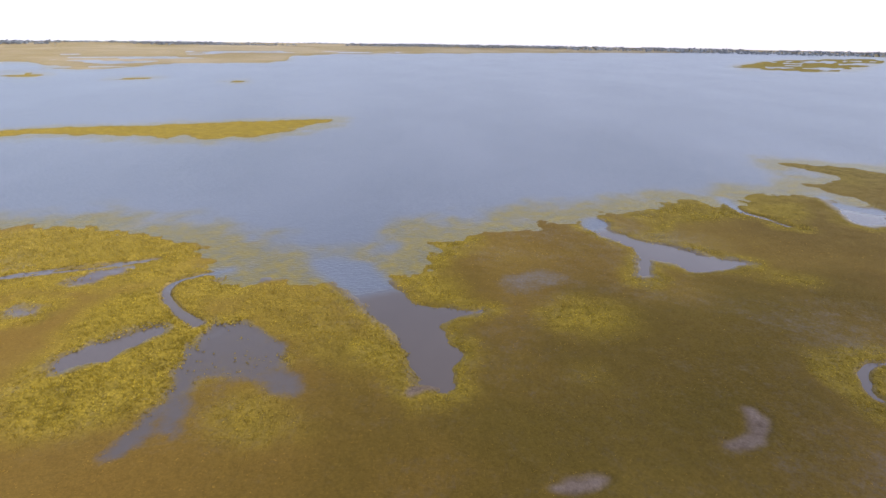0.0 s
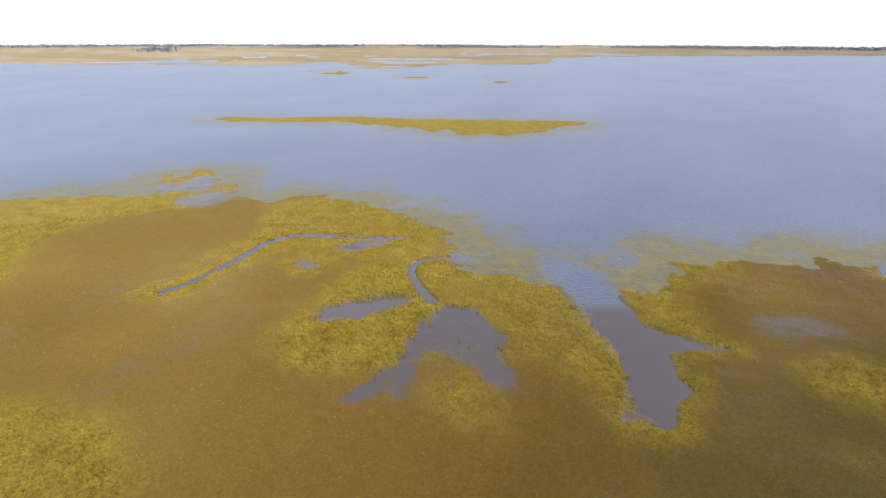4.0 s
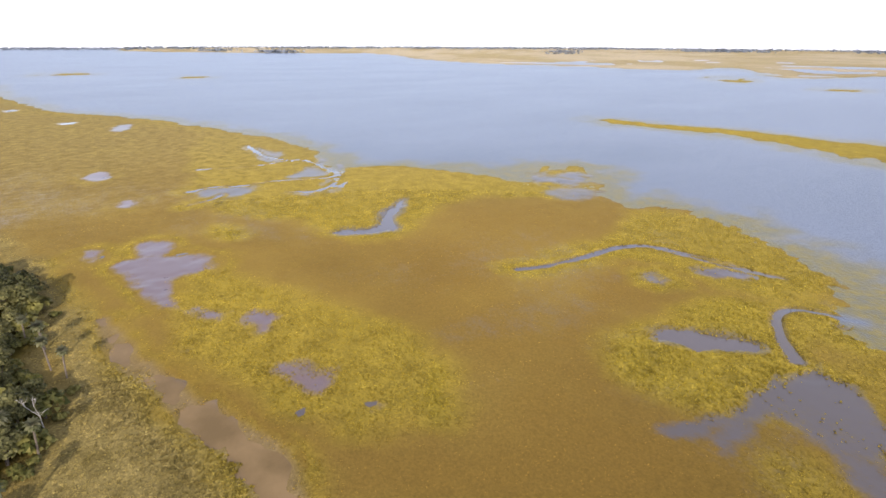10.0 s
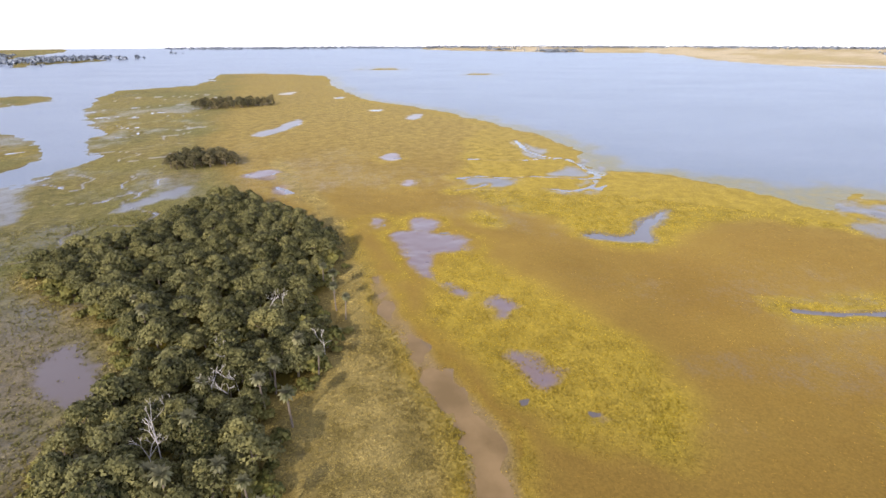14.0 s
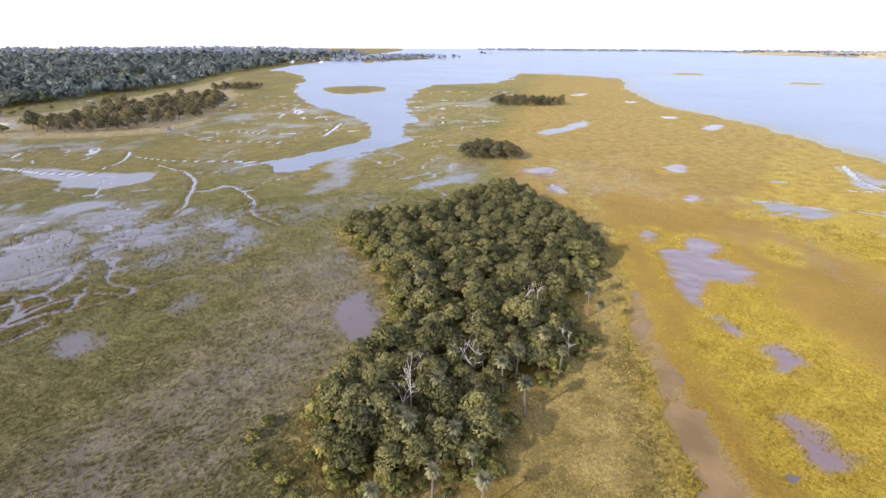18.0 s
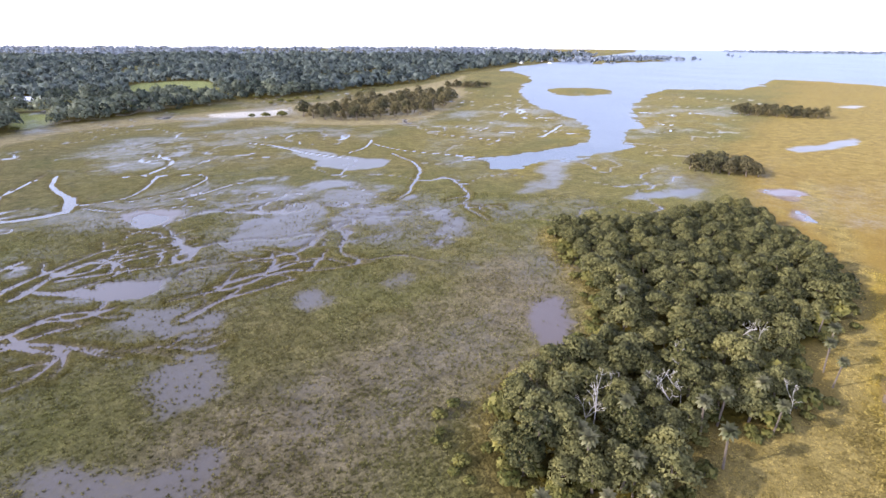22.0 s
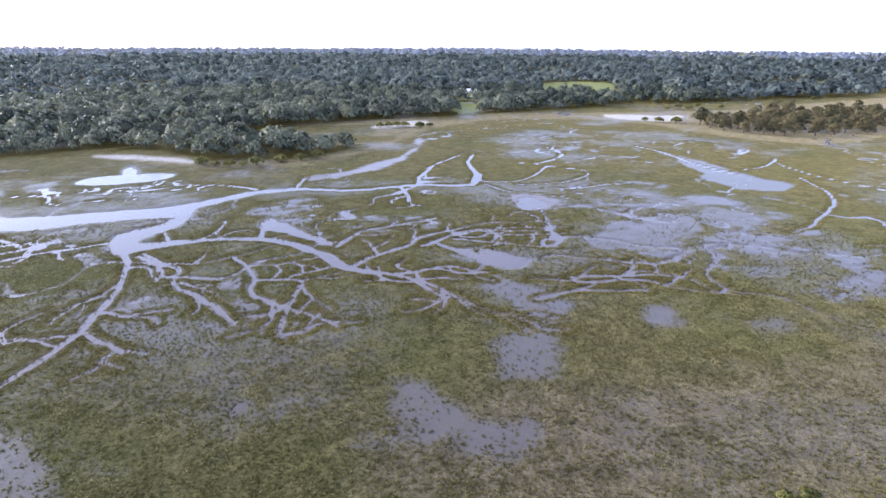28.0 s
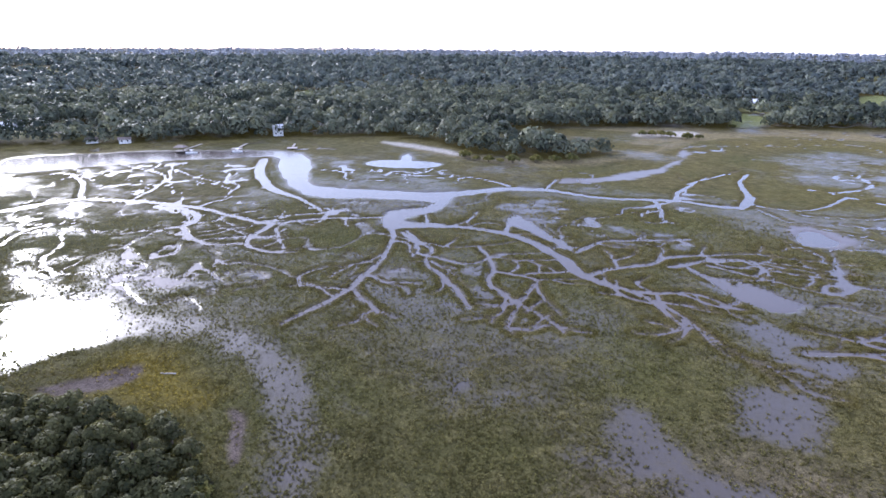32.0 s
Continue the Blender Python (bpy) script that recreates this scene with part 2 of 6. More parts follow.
GLASS = plain("dark_glass", (0.03, 0.035, 0.04), 0.08, 0.1)
PLANK = plain("weathered_planks", (0.30, 0.27, 0.24), 0.85, 0.25)
HULL = plain("white_hull", (0.78, 0.78, 0.77), 0.3, 0.06)


# ---- the plan of the marsh ----
TABLE = np.random.RandomState(7).rand(256, 256).astype(np.float32).ravel() * 2 - 1


def value_noise(x, y, size, seed=0):
    """Smooth noise from -1 to 1 with features of that many metres."""
    x, y = (x / size + seed * 17.3).astype(np.float32), (y / size + seed * 9.1).astype(np.float32)
    fx, fy = np.floor(x), np.floor(y)
    u, v = x - fx, y - fy
    u *= u * (3 - 2 * u)
    v *= v * (3 - 2 * v)
    i, j = fx.astype(np.int32) & 255, fy.astype(np.int32) & 255
    row, below, j2 = i << 8, ((i + 1) & 255) << 8, (j + 1) & 255
    a, c = TABLE[row + j], TABLE[row + j2]
    a += (TABLE[below + j] - a) * u
    c += (TABLE[below + j2] - c) * u
    return a + (c - a) * v


def fbm(x, y, size, octaves=3, seed=0):
    out, amp, p, q = 0, 1.0, x * 0.8 - y * 0.6, x * 0.6 + y * 0.8
    for k in range(octaves):
        out = out + amp * value_noise(p, q, size / 2 ** k, seed + k)
        amp *= 0.55
    return out / 1.6


def rounded(points, times=2, closed=True):
    """Corner-cutting, so that traced outlines flow."""
    p = np.array(points, float)
    for _ in range(times):
        q = np.roll(p, -1, 0) if closed else p[1:]
        b = p if closed else p[:-1]
        r = np.stack([0.75 * b + 0.25 * q, 0.25 * b + 0.75 * q], 1).reshape(-1, p.shape[1])
        p = r if closed else np.concatenate([p[:1], r, p[-1:]])
    return p


def distance(x, y, points, closed=True, reach=None):
    """Signed distance to an outline (inside: minus), or distance beyond the half width along a line of x, y, width."""
    p = np.asarray(points, float)
    out = np.full(x.shape, 1e4)
    if reach is not None:
        lo, hi = p[:, :2].min(0) - reach, p[:, :2].max(0) + reach
        near = np.nonzero((x > lo[0]) & (x < hi[0]) & (y > lo[1]) & (y < hi[1]))[0]
        if len(near):
            out[near] = distance(x[near], y[near], p, closed)
        return out
    inside = np.zeros(x.shape, bool)
    if closed and len(x) > 5000 and len(p) > 20:
        # long outlines: each edge is met only by the points within 160 m of it
        out[:] = 160
        for a, b in zip(p, np.roll(p, -1, 0)):
            if a[1] != b[1]:
                row = np.nonzero((a[1] > y) != (b[1] > y))[0]
                inside[row] ^= x[row] < (b[0] - a[0]) * (y[row] - a[1]) / (b[1] - a[1]) + a[0]
            lo, hi = np.minimum(a, b) - 160, np.maximum(a, b) + 160
            near = np.nonzero((x > lo[0]) & (x < hi[0]) & (y > lo[1]) & (y < hi[1]))[0]
            if len(near):
                dx, dy = b - a
                u, v = x[near] - a[0], y[near] - a[1]
                f = np.clip((u * dx + v * dy) / (dx * dx + dy * dy + 1e-9), 0, 1)
                out[near] = np.minimum(out[near], np.hypot(u - f * dx, v - f * dy))
        return np.where(inside, -out, out)
    for k in range(len(p) if closed else len(p) - 1):
        a, b = p[k], p[(k + 1) % len(p)]
        dx, dy = b[0] - a[0], b[1] - a[1]
        f = np.clip(((x - a[0]) * dx + (y - a[1]) * dy) / (dx * dx + dy * dy + 1e-9), 0, 1)
        r = np.hypot(x - a[0] - f * dx, y - a[1] - f * dy)
        if closed:
            if dy:
                inside ^= ((a[1] > y) != (b[1] > y)) & (x < dx * (y - a[1]) / dy + a[0])
        else:
            r = r - 0.5 * (a[2] + f * (b[2] - a[2]))
        out = np.minimum(out, r)
    return np.where(inside, -out, out) if closed else out


def smooth(v, lo, hi):
    f = np.clip((v - lo) / (hi - lo), 0, 1)
    return f * f * (3 - 2 * f)


POOLS, FLOODS, SHEENS, CREEKS, COVERS, ISLES = [], [], [], [], [], []


def outline(*points):
    return list(points)


def isle(*points):
    ISLES.append(rounded(points, 1))


def pool(kind, *points):
    POOLS.append((kind, rounded(points, 2)))


def flood(share, *points):
    FLOODS.append((share, rounded(points, 2)))


def sheen(share, *points):
    """Grass standing in a hand of water, which shines between the stems."""
    SHEENS.append((share, rounded(points, 2)))


def creek(*points):
    CREEKS.append(rounded([(x, y, w if w > 12 else (0.36 + 0.035 * min(w, 6)) * w) for x, y, w in points], 2, False))


def tint(kind, share, *points):
    COVERS.append((kind, share, rounded(points, 2)))


def cover(kind, *points):
    tint(kind, 1.0, *points)


# the bay shore of the marsh, stretch by stretch, from the east round to the river mouth
shore_1 = outline((236.2, 282.7), (224.5, 295.4), (200.0, 307), (191.5, 306), (194.3, 292.2), (201.9, 275.7), (189.2, 260.9), (172.6, 256.6), (174.3, 246.2), (180.5, 232.2), (184.2, 221.9), (175.5, 218.2), (167.4, 231.5), (153.7, 238.3), (139.9, 236.7), (128.7, 221.0), (111.2, 218.5), (105.7, 228.5), (101.4, 230.1), (96.0, 217.7), (72.1, 207.9), (63.6, 206.0), (58.2, 198.6), (45.7, 191.2), (43.4, 195.8), (38.6, 199.1), (28.7, 190.5), (31.7, 182.4), (19.3, 180.7), (3.1, 175.4), (-5.5, 168.4), (-3.3, 156.0), (-7.4, 147.0), (-15.6, 144.6), (-19.4, 141.7))
shore_2 = outline((-35.4, 136.2), (-38.9, 141.0), (-45.1, 137.0), (-51.2, 147.6), (-49.4, 139.5), (-55.7, 135.5), (-63.9, 138.3), (-65.2, 148.0), (-72.8, 160.7), (-81.7, 166.5))
shore_3 = outline((-86.9, 170.1), (-111.2, 177.4), (-139.1, 184.1), (-159.1, 176.5), (-168.2, 160.6), (-180.8, 169.2), (-200.2, 182.1), (-239.5, 199.3), (-240.1, 179.8), (-242.8, 163.7), (-215.7, 147.6), (-241.3, 136.8))
shore_4 = outline((-268.5, 116.1), (-285.1, 82.3), (-289.6, 76.9), (-355, 71.1), (-400, 55.0), (-482, 9.4), (-550, -29.6), (-628, -110.1))
shore_5 = outline((-696, -135.6), (-871, -211.0), (-1054, -247.4), (-1121, -350), (-1142, -433), (-1125, -492))
shore_6 = outline((-1134, -498), (-856, -403), (-782, -443), (-744, -481), (-584, -407), (-475, -341), (-425, -295), (-392, -260), (-371, -272), (-332, -238), (-289, -216), (-251, -218), (-218.6, -220.2), (-198.7, -213.5))
shore_7 = outline((-192.2, -224.6), (-205.1, -241.7), (-244.2, -240.6), (-285, -239), (-324, -257), (-375, -308), (-398, -353), (-430, -418), (-489, -503), (-596, -626), (-727, -717), (-948, -1023), (-740, -742), (-883, -933), (-899, -1026), (-1155, -1172), (-1507, -1358), (-2161, -1726))
# outlying marsh
isle((-380, 323), (-378, 345), (-333, 358), (-296.8, 388), (-244.7, 404), (-199.7, 420), (-157.4, 435), (-125.4, 446), (-106.4, 454), (-89.4, 451), (-97.9, 421), (-108.4, 403), (-120.1, 367), (-137.5, 361), (-157.4, 350), (-175.2, 370), (-180.1, 366), (-178.4, 345), (-203.0, 360), (-241.7, 365), (-277.4, 359), (-317, 339), (-343, 326))
isle((-569, -550), (-632, -584), (-680, -545), (-657, -489), (-586, -460), (-535, -485))
isle((-319, 838), (-306, 850), (-287.5, 811), (-307, 794))
isle((771, 1542), (1136, 2038), (1533, 2340), (1883, 2531), (1727, 2235), (1531, 1979), (1229, 1666), (944, 1328), (791, 1294), (743, 1373))
isle((-767, 896), (-754, 997), (-628, 894), (-636, 841))
isle((-501, 841), (-471, 887), (-442, 857), (-473, 812))
isle((-1322, -284.5), (-1372, -192.7), (-1288, -120.6), (-1243, -206.9))
isle((-1141, -0.2), (-1148, 53.6), (-1107, 72.6), (-1086, 9.5))
far_shore_1 = outline((2025, 3791), (1278, 3144), (584, 2797), (27.1, 2430), (-538, 2016), (-404, 1454), (-515, 1326), (-643, 1317), (-635, 1023), (-789, 1080))
far_shore_2 = outline((-601, 1241), (-735, 1080), (-1015, 1342), (-949, 1024), (-1209, 993), (-1429, 827), (-1883, 789), (-2441, 921), (-3104, 869))
far_shore_3 = outline((-2761, 920), (-2958, 533), (-3475, -65.9))
# open water, shallow pools and bare mud within the marsh
pool("open", (382, -143.4), (362, -170.4), (337, -194.4), (322, -210.9), (292.3, -229.9), (257.7, -254.4), (232.3, -240.5), (213.2, -224.6), (197.0, -203.0), (181.4, -192.2), (164.1, -196.7), (144.0, -205.5), (127.1, -213.6), (113.6, -228.1), (101.5, -240.8), (78.5, -248.8), (76.8, -243.7), (98.5, -233.8), (107.7, -222.1), (116.8, -206.2), (111.2, -199.0), (111.7, -183.3), (116.6, -174.0), (113.8, -169.7), (99.5, -176.0), (98.4, -171.9), (107.7, -168.5), (112.1, -159.6), (116.9, -158.9), (125.8, -168.3), (127.8, -178.0), (117.2, -192.3), (119.8, -198.9), (135.6, -193.4), (154.9, -181.5), (174.4, -177.2), (198.1, -188.3), (224.1, -209.3), (253.2, -237.4), (263.4, -222.7), (288.6, -198.8), (307, -172.5), (325, -145.9), (332, -122.8))
pool("wet", (170.4, -56.5), (153.1, -65.0), (135.5, -68.4), (122.2, -60.5), (120.2, -51.8), (118.8, -45.4), (126.5, -44.7), (145.7, -46.4))
pool("open", (-81.4, 95.6), (-78.4, 101.2), (-73.8, 107.4), (-65.1, 112.3), (-63.6, 106.4), (-68.0, 100.3), (-72.0, 94.8), (-77.0, 91.7))
pool("open", (-37.1, 143.9), (-20.7, 123.0), (-12.1, 109.0), (-7.1, 101.9), (-5.6, 91.4), (-5.8, 87.6), (-2.3, 88.1), (1.6, 89.6), (2.6, 95.6), (5.5, 99.9), (1.8, 106.9), (2.2, 113.4), (12.5, 120.0), (9.7, 122.0), (-3.3, 121.6), (-10.3, 129.1), (-20.1, 140.5), (-21.4, 150.8), (-39.2, 153.4))
pool("open", (58.7, 198.6), (64.0, 192.0), (60.2, 182.3), (67.6, 174.0), (79.3, 169.0), (86.2, 159.2), (97.9, 154.1), (89.0, 150.3), (77.9, 144.9), (72.4, 151.9), (67.9, 156.2), (65.7, 157.6), (60.5, 145.2), (57.1, 145.0), (64.0, 163.3), (61.9, 168.3), (55.3, 179.2), (51.4, 188.2))
pool("open", (169.8, 239.1), (168.7, 218.7), (184.9, 215.4), (165.3, 189.7), (157.4, 196.0), (160.7, 210.4))
pool("mud", (57.2, 84.6), (59.7, 81.4), (58.3, 77.5), (51.5, 71.8), (47.2, 73.7), (53.9, 76.0))
pool("mud", (-7.1, 85.8), (-5.8, 87.6), (-2.3, 88.8), (1.8, 90.0), (1.9, 88.5), (-2.3, 87.3), (-5.8, 84.8))
pool("mud", (14.8, 62.7), (21.6, 65.6), (27.1, 64.6), (20.7, 61.9))
pool("open", (-183.1, 42.0), (-187.3, 48.5), (-180.7, 49.3), (-181.3, 57.4), (-187.3, 62.0), (-196.5, 64.8), (-207.5, 74.9), (-215.1, 81.7), (-206.5, 79.9), (-197.6, 71.1), (-190.8, 65.9), (-176.2, 64.6), (-178.6, 59.6), (-175.2, 50.4), (-178.4, 44.1))
pool("wet", (-104.4, 135.0), (-97.9, 145.9), (-91.9, 143.7), (-96.2, 133.5))
pool("wet", (-109.3, 115.0), (-105.2, 121.3), (-97.1, 117.1), (-100.5, 110.5))
pool("wet", (-392, -156.2), (-425, -148.2), (-472, -144.2), (-456, -135.4), (-397, -136.1), (-378, -145.4))
pool("wet", (-475, -52.6), (-507, -46.5), (-511, -35.2), (-466, -43.4))
pool("open", (-535, -97.8), (-546, -78.4), (-526, -78.2))
pool("open", (-651, -157.0), (-676, -146.0), (-647, -141.3))
pool("wet", (-706, -241.6), (-732, -221.8), (-693, -211.6), (-686, -229.8))
pool("mud", (-268.5, -116.1), (-273.5, -107.2), (-268.6, -96.5), (-258.1, -92.1), (-258.0, -104.1))
pool("mud", (-248.7, -92.3), (-241.0, -84.9), (-232.5, -81.7), (-231.5, -86.0))
sheen(0.6, (-231.7, -230.9), (-265.2, -225.8), (-243.9, -206.6), (-231.0, -207.7), (-217.5, -212.8))
sheen(0.6, (-196.8, -193.1), (-220.4, -187.9), (-194.4, -171.1), (-179.3, -180.1))
sheen(0.6, (-166.7, -176.7), (-178.6, -179.4), (-184.0, -175.7), (-169.1, -170.2))
sheen(0.9, (-200.2, -140.5), (-220.3, -142.6), (-244.3, -137.0), (-246.6, -127.6), (-225.6, -126.3), (-209.0, -129.0))
pool("mud", (-269.7, -116.6), (-280.4, -100.3), (-272.1, -94.1), (-259.4, -108.9))
pool("mud", (-238.6, -89.9), (-251.1, -87.2), (-237.4, -80.1), (-228.9, -83.4))
pool("open", (17.1, -183.4), (5.7, -172.5), (-7.5, -167.6), (-19.5, -166.9), (-15.7, -156.0), (-1.8, -157.9), (8.6, -172.4))
pool("wet", (-15.5, -241.2), (-29.0, -246.6), (-34.6, -221.2), (-23.9, -220.9))
pool("open", (82.9, -198.2), (79.2, -204.2), (66.2, -192.4), (49.8, -177.1), (46.2, -171.8), (52.5, -171.7), (67.5, -183.8), (77.9, -186.8))
pool("mud", (79.4, -56.3), (75.5, -56.1), (69.8, -53.2), (64.7, -47.0), (65.2, -44.7), (70.9, -50.8))
pool("mud", (117.2, -40.5), (112.1, -47.5), (108.0, -55.3), (104.5, -53.7), (102.8, -48.0), (111.4, -41.8))
pool("wet", (86.1, -262.5), (64.6, -290.6), (41.4, -325), (43.0, -392), (35.5, -379), (37.8, -320), (56.5, -281.0), (79.3, -259.9))
pool("open", (197.9, -243.2), (191.8, -262.3), (155.4, -273.9), (153.3, -257.3), (174.6, -243.9))
pool("open", (181.8, -262.8), (192.2, -287.3), (177.9, -275.1), (170.1, -257.2))
pool("open", (-1.0, -173.0), (-4.0, -173.9), (-19.1, -162.0), (-15.1, -156.0), (-7.4, -155.0))
pool("open", (-16.5, -224.3), (-20.6, -241.6), (-29.2, -235.6), (-31.7, -224.9), (-23.1, -218.3))
pool("slough", (-142.3, -28.2), (-117.2, -19.0), (-110.4, -15.6), (-98.6, -10.9), (-86.8, -5.8), (-78.5, -1.5), (-68.8, 2.0), (-62.7, 3.4), (-55.0, 3.7), (-54.7, 9.2), (-62.4, 8.2), (-67.3, 7.4), (-76.6, 5.4), (-82.9, 2.7), (-92.1, -2.5), (-100.5, -7.4), (-110.2, -11.7), (-119.9, -16.5), (-142.1, -25.0))
pool("pan", (-179.8, -24.2), (-182.4, -18.5), (-181.7, -6.4), (-175.5, 1.5), (-164.9, 0.4), (-162.9, -7.9), (-160.7, -13.2), (-147.1, -7.4), (-137.1, -2.4), (-135.4, -5.6), (-145.3, -12.3), (-163.4, -17.0))
pool("pan", (-197.2, -20.7), (-199.7, -15.4), (-190.0, -9.7), (-184.0, -14.5))
pool("pan", (-127.9, 6.5), (-130.0, 9.7), (-125.9, 13.1), (-119.9, 8.9))
pool("pan", (-104.5, 10.2), (-102.7, 13.8), (-95.0, 15.2), (-95.8, 19.5), (-92.3, 20.4), (-89.2, 14.3), (-91.3, 10.0))
pool("pan", (-83.3, 23.7), (-84.0, 26.6), (-80.2, 26.7), (-79.3, 23.8))
pool("pan", (-198.1, -37.9), (-198.0, -34.7), (-187.4, -31.5), (-186.3, -34.6))
pool("pan", (-183.0, -7.0), (-177.0, 1.4), (-170.5, 1.5), (-167.6, -5.4), (-167.5, -7.7))
pool("pan", (-143.4, -8.2), (-144.9, -2.4), (-132.2, 1.6), (-133.5, -3.4))
pool("pan", (-129.8, 8.1), (-128.0, 12.8), (-120.6, 10.3), (-120.5, 7.2))
pool("pan", (-106.1, 9.5), (-101.0, 14.3), (-96.6, 18.2), (-95.1, 21.3), (-88.4, 15.7), (-91.2, 10.0))
pool("pan", (-84.5, 23.8), (-84.0, 26.2), (-79.8, 26.0), (-79.7, 23.4))
pool("pan", (-268, -112), (-283, -104), (-274, -95), (-257, -102))
pool("pan", (-240.8, -88.4), (-247.2, -85.8), (-234.8, -77.4), (-227.1, -80.6))
pool("pan", (-316, -50), (-332, -43), (-318, -36), (-304, -43))
pool("pan", (-255, -31), (-262, -26), (-252, -21), (-245.3, -26.7))
pool("brown", (-90.4, -94.0), (-100.9, -96.6), (-107.5, -93.9), (-101.8, -84.0), (-92.8, -75.3), (-84.6, -72.3), (-80.7, -75.9), (-80.2, -81.0), (-84.5, -88.8))
sheen(1.0, (-111, -359), (-124, -350), (-135, -316), (-151, -286), (-161, -268), (-138, -255), (-122, -263), (-119, -286), (-122, -323))
sheen(1.0, (-59.7, 114.1), (-51.3, 115.1), (-43.4, 111.1), (-37.0, 102.7), (-30.9, 94.2), (-33.8, 93.9), (-37.4, 93.5), (-43.5, 94.9), (-51.8, 101.0), (-57.1, 106.8))
# half-drowned marsh: share of water
sheen(0.7, (-219.7, -219.0), (-246.7, -214.3), (-220.8, -185.8), (-194.3, -169.0), (-182.9, -173.3), (-202.4, -195.7))
sheen(0.6, (-64, -266), (-97.9, -242.9), (-93.3, -222.0), (-72.8, -232.6))
sheen(0.7, (-97.5, -236.5), (-113.3, -226.3), (-118.4, -211.3), (-98.4, -208.1))
sheen(0.7, (165.0, -54.4), (147.0, -63.3), (122.9, -74.2), (96.2, -83.3), (75.5, -76.7), (59.7, -64.1), (47.9, -49.2), (44.1, -42.5), (54.9, -36.1), (61.3, -41.3), (66.2, -50.0), (79.5, -60.2), (94.4, -65.4), (110.3, -65.5), (124.9, -58.2), (127.9, -45.4), (120.3, -36.0))
sheen(0.95, (-57.2, 105.4), (-51.8, 101.0), (-43.5, 94.9), (-30.9, 94.2), (-28.0, 88.9), (-29.8, 84.6), (-35.5, 91.6), (-42.7, 92.9), (-47.3, 89.2), (-47.7, 82.5), (-45.5, 74.4), (-47.5, 74.2), (-50.4, 82.2), (-52.6, 72.9), (-54.0, 68.3), (-54.7, 71.1), (-53.1, 81.9), (-53.0, 88.6))
sheen(0.85, (-269, -2), (-266, 27), (-250, 27), (-249.6, 2.6))
sheen(0.85, (-377, 30), (-354, 46), (-313, 52), (-307, 40), (-347, 31))
sheen(0.85, (-288, 45), (-295, 63), (-266, 63), (-269, 45))
sheen(0.85, (-247.5, 36.2), (-244.7, 59.6), (-231.8, 51.6), (-236.0, 38.0))
sheen(0.7, (-204.8, 155.4), (-186.7, 168.7), (-176.6, 149.5), (-191.5, 138.7))
sheen(0.5, (9.9, 135.0), (22.1, 148.1), (38.0, 146.0), (34.1, 134.5), (19.5, 124.6))
sheen(0.22, (-113.7, 81.3), (-100.4, 97.3), (-87.7, 81.3), (-87.2, 65.0), (-103.8, 61.8))
sheen(0.22, (-152.0, 101.5), (-150.2, 134.0), (-141.4, 130.7), (-134.6, 108.1))
sheen(0.22, (-102.5, 36.8), (-111.1, 63.2), (-102.4, 79.0), (-92.6, 91.4), (-87.8, 69.6))
sheen(0.22, (-82.6, 36.1), (-85.0, 53.9), (-71.8, 62.3), (-69.6, 52.9))
sheen(0.3, (-136.1, -147.5), (-147.6, -140.3), (-130.7, -116.5), (-109.7, -91.5), (-96.8, -75.2), (-85.5, -71.4), (-76.6, -77.4), (-82.4, -91.1), (-95.4, -107.1), (-117.7, -122.7))
sheen(0.78, (-1.7, -146.3), (-6.3, -155.5), (-11.6, -149.9), (-26.2, -138.2), (-30.7, -129.7), (-22.9, -121.8), (-19.9, -113.9), (-17.8, -99.7), (-13.2, -97.6), (-8.3, -95.8), (-3.7, -95.1), (-5.8, -105.0), (-5.2, -112.4), (-10.8, -116.2), (-12.8, -121.4), (-8.1, -130.3), (-3.4, -134.9))
sheen(0.95, (15.2, -180.4), (4.3, -172.4), (-6.4, -169.8), (-18.5, -164.2), (-15.4, -153.3), (-5.4, -155.7), (2.7, -162.3))
sheen(0.75, (15.3, -92.8), (9.3, -96.5), (0.9, -90.8), (-14.6, -92.2), (-17.1, -82.7), (-9.9, -76.9), (-2.0, -74.9), (8.7, -76.4), (17.0, -73.7), (21.0, -73.4), (21.8, -78.5), (13.6, -83.0))
sheen(0.7, (37.1, -81.3), (35.5, -87.3), (32.9, -88.7), (32.7, -84.6), (35.3, -80.8))
sheen(0.7, (45.7, -79.8), (46.5, -83.7), (44.0, -85.6), (42.2, -82.6), (42.0, -78.8))
sheen(0.8, (-41.7, -134.3), (-49.2, -136.3), (-55.7, -130.7), (-50.9, -122.9), (-43.0, -123.2))
sheen(0.6, (-65.1, -132.3), (-82.1, -130.1), (-73.8, -118.8), (-64.2, -123.0))
sheen(0.8, (-104.1, -156.4), (-124.9, -166.8), (-123.4, -151.6), (-107.3, -144.6))
sheen(0.75, (-39.2, -191.3), (-69.1, -215.2), (-94.0, -218.4), (-86.4, -194.3), (-68.0, -177.5), (-50.2, -175.6), (-37.9, -175.7))
sheen(0.75, (-92.6, -228.6), (-123.5, -221.2), (-105.7, -197.7), (-88.8, -206.0))
sheen(0.6, (-82.3, -164.7), (-114.3, -172.8), (-105.3, -162.0), (-81.8, -151.0))
sheen(0.85, (-48.4, -76.3), (-53.9, -77.5), (-51.7, -72.9), (-47.8, -73.1))
sheen(0.3, (-45.7, -99.5), (-69.7, -98.5), (-90.2, -98.7), (-119.7, -118.6), (-134.7, -137.8), (-132.7, -123.8), (-111.9, -93.2), (-99.3, -81.0), (-74.5, -71.2), (-51.4, -66.1), (-38.8, -62.7), (-30.1, -70.3))
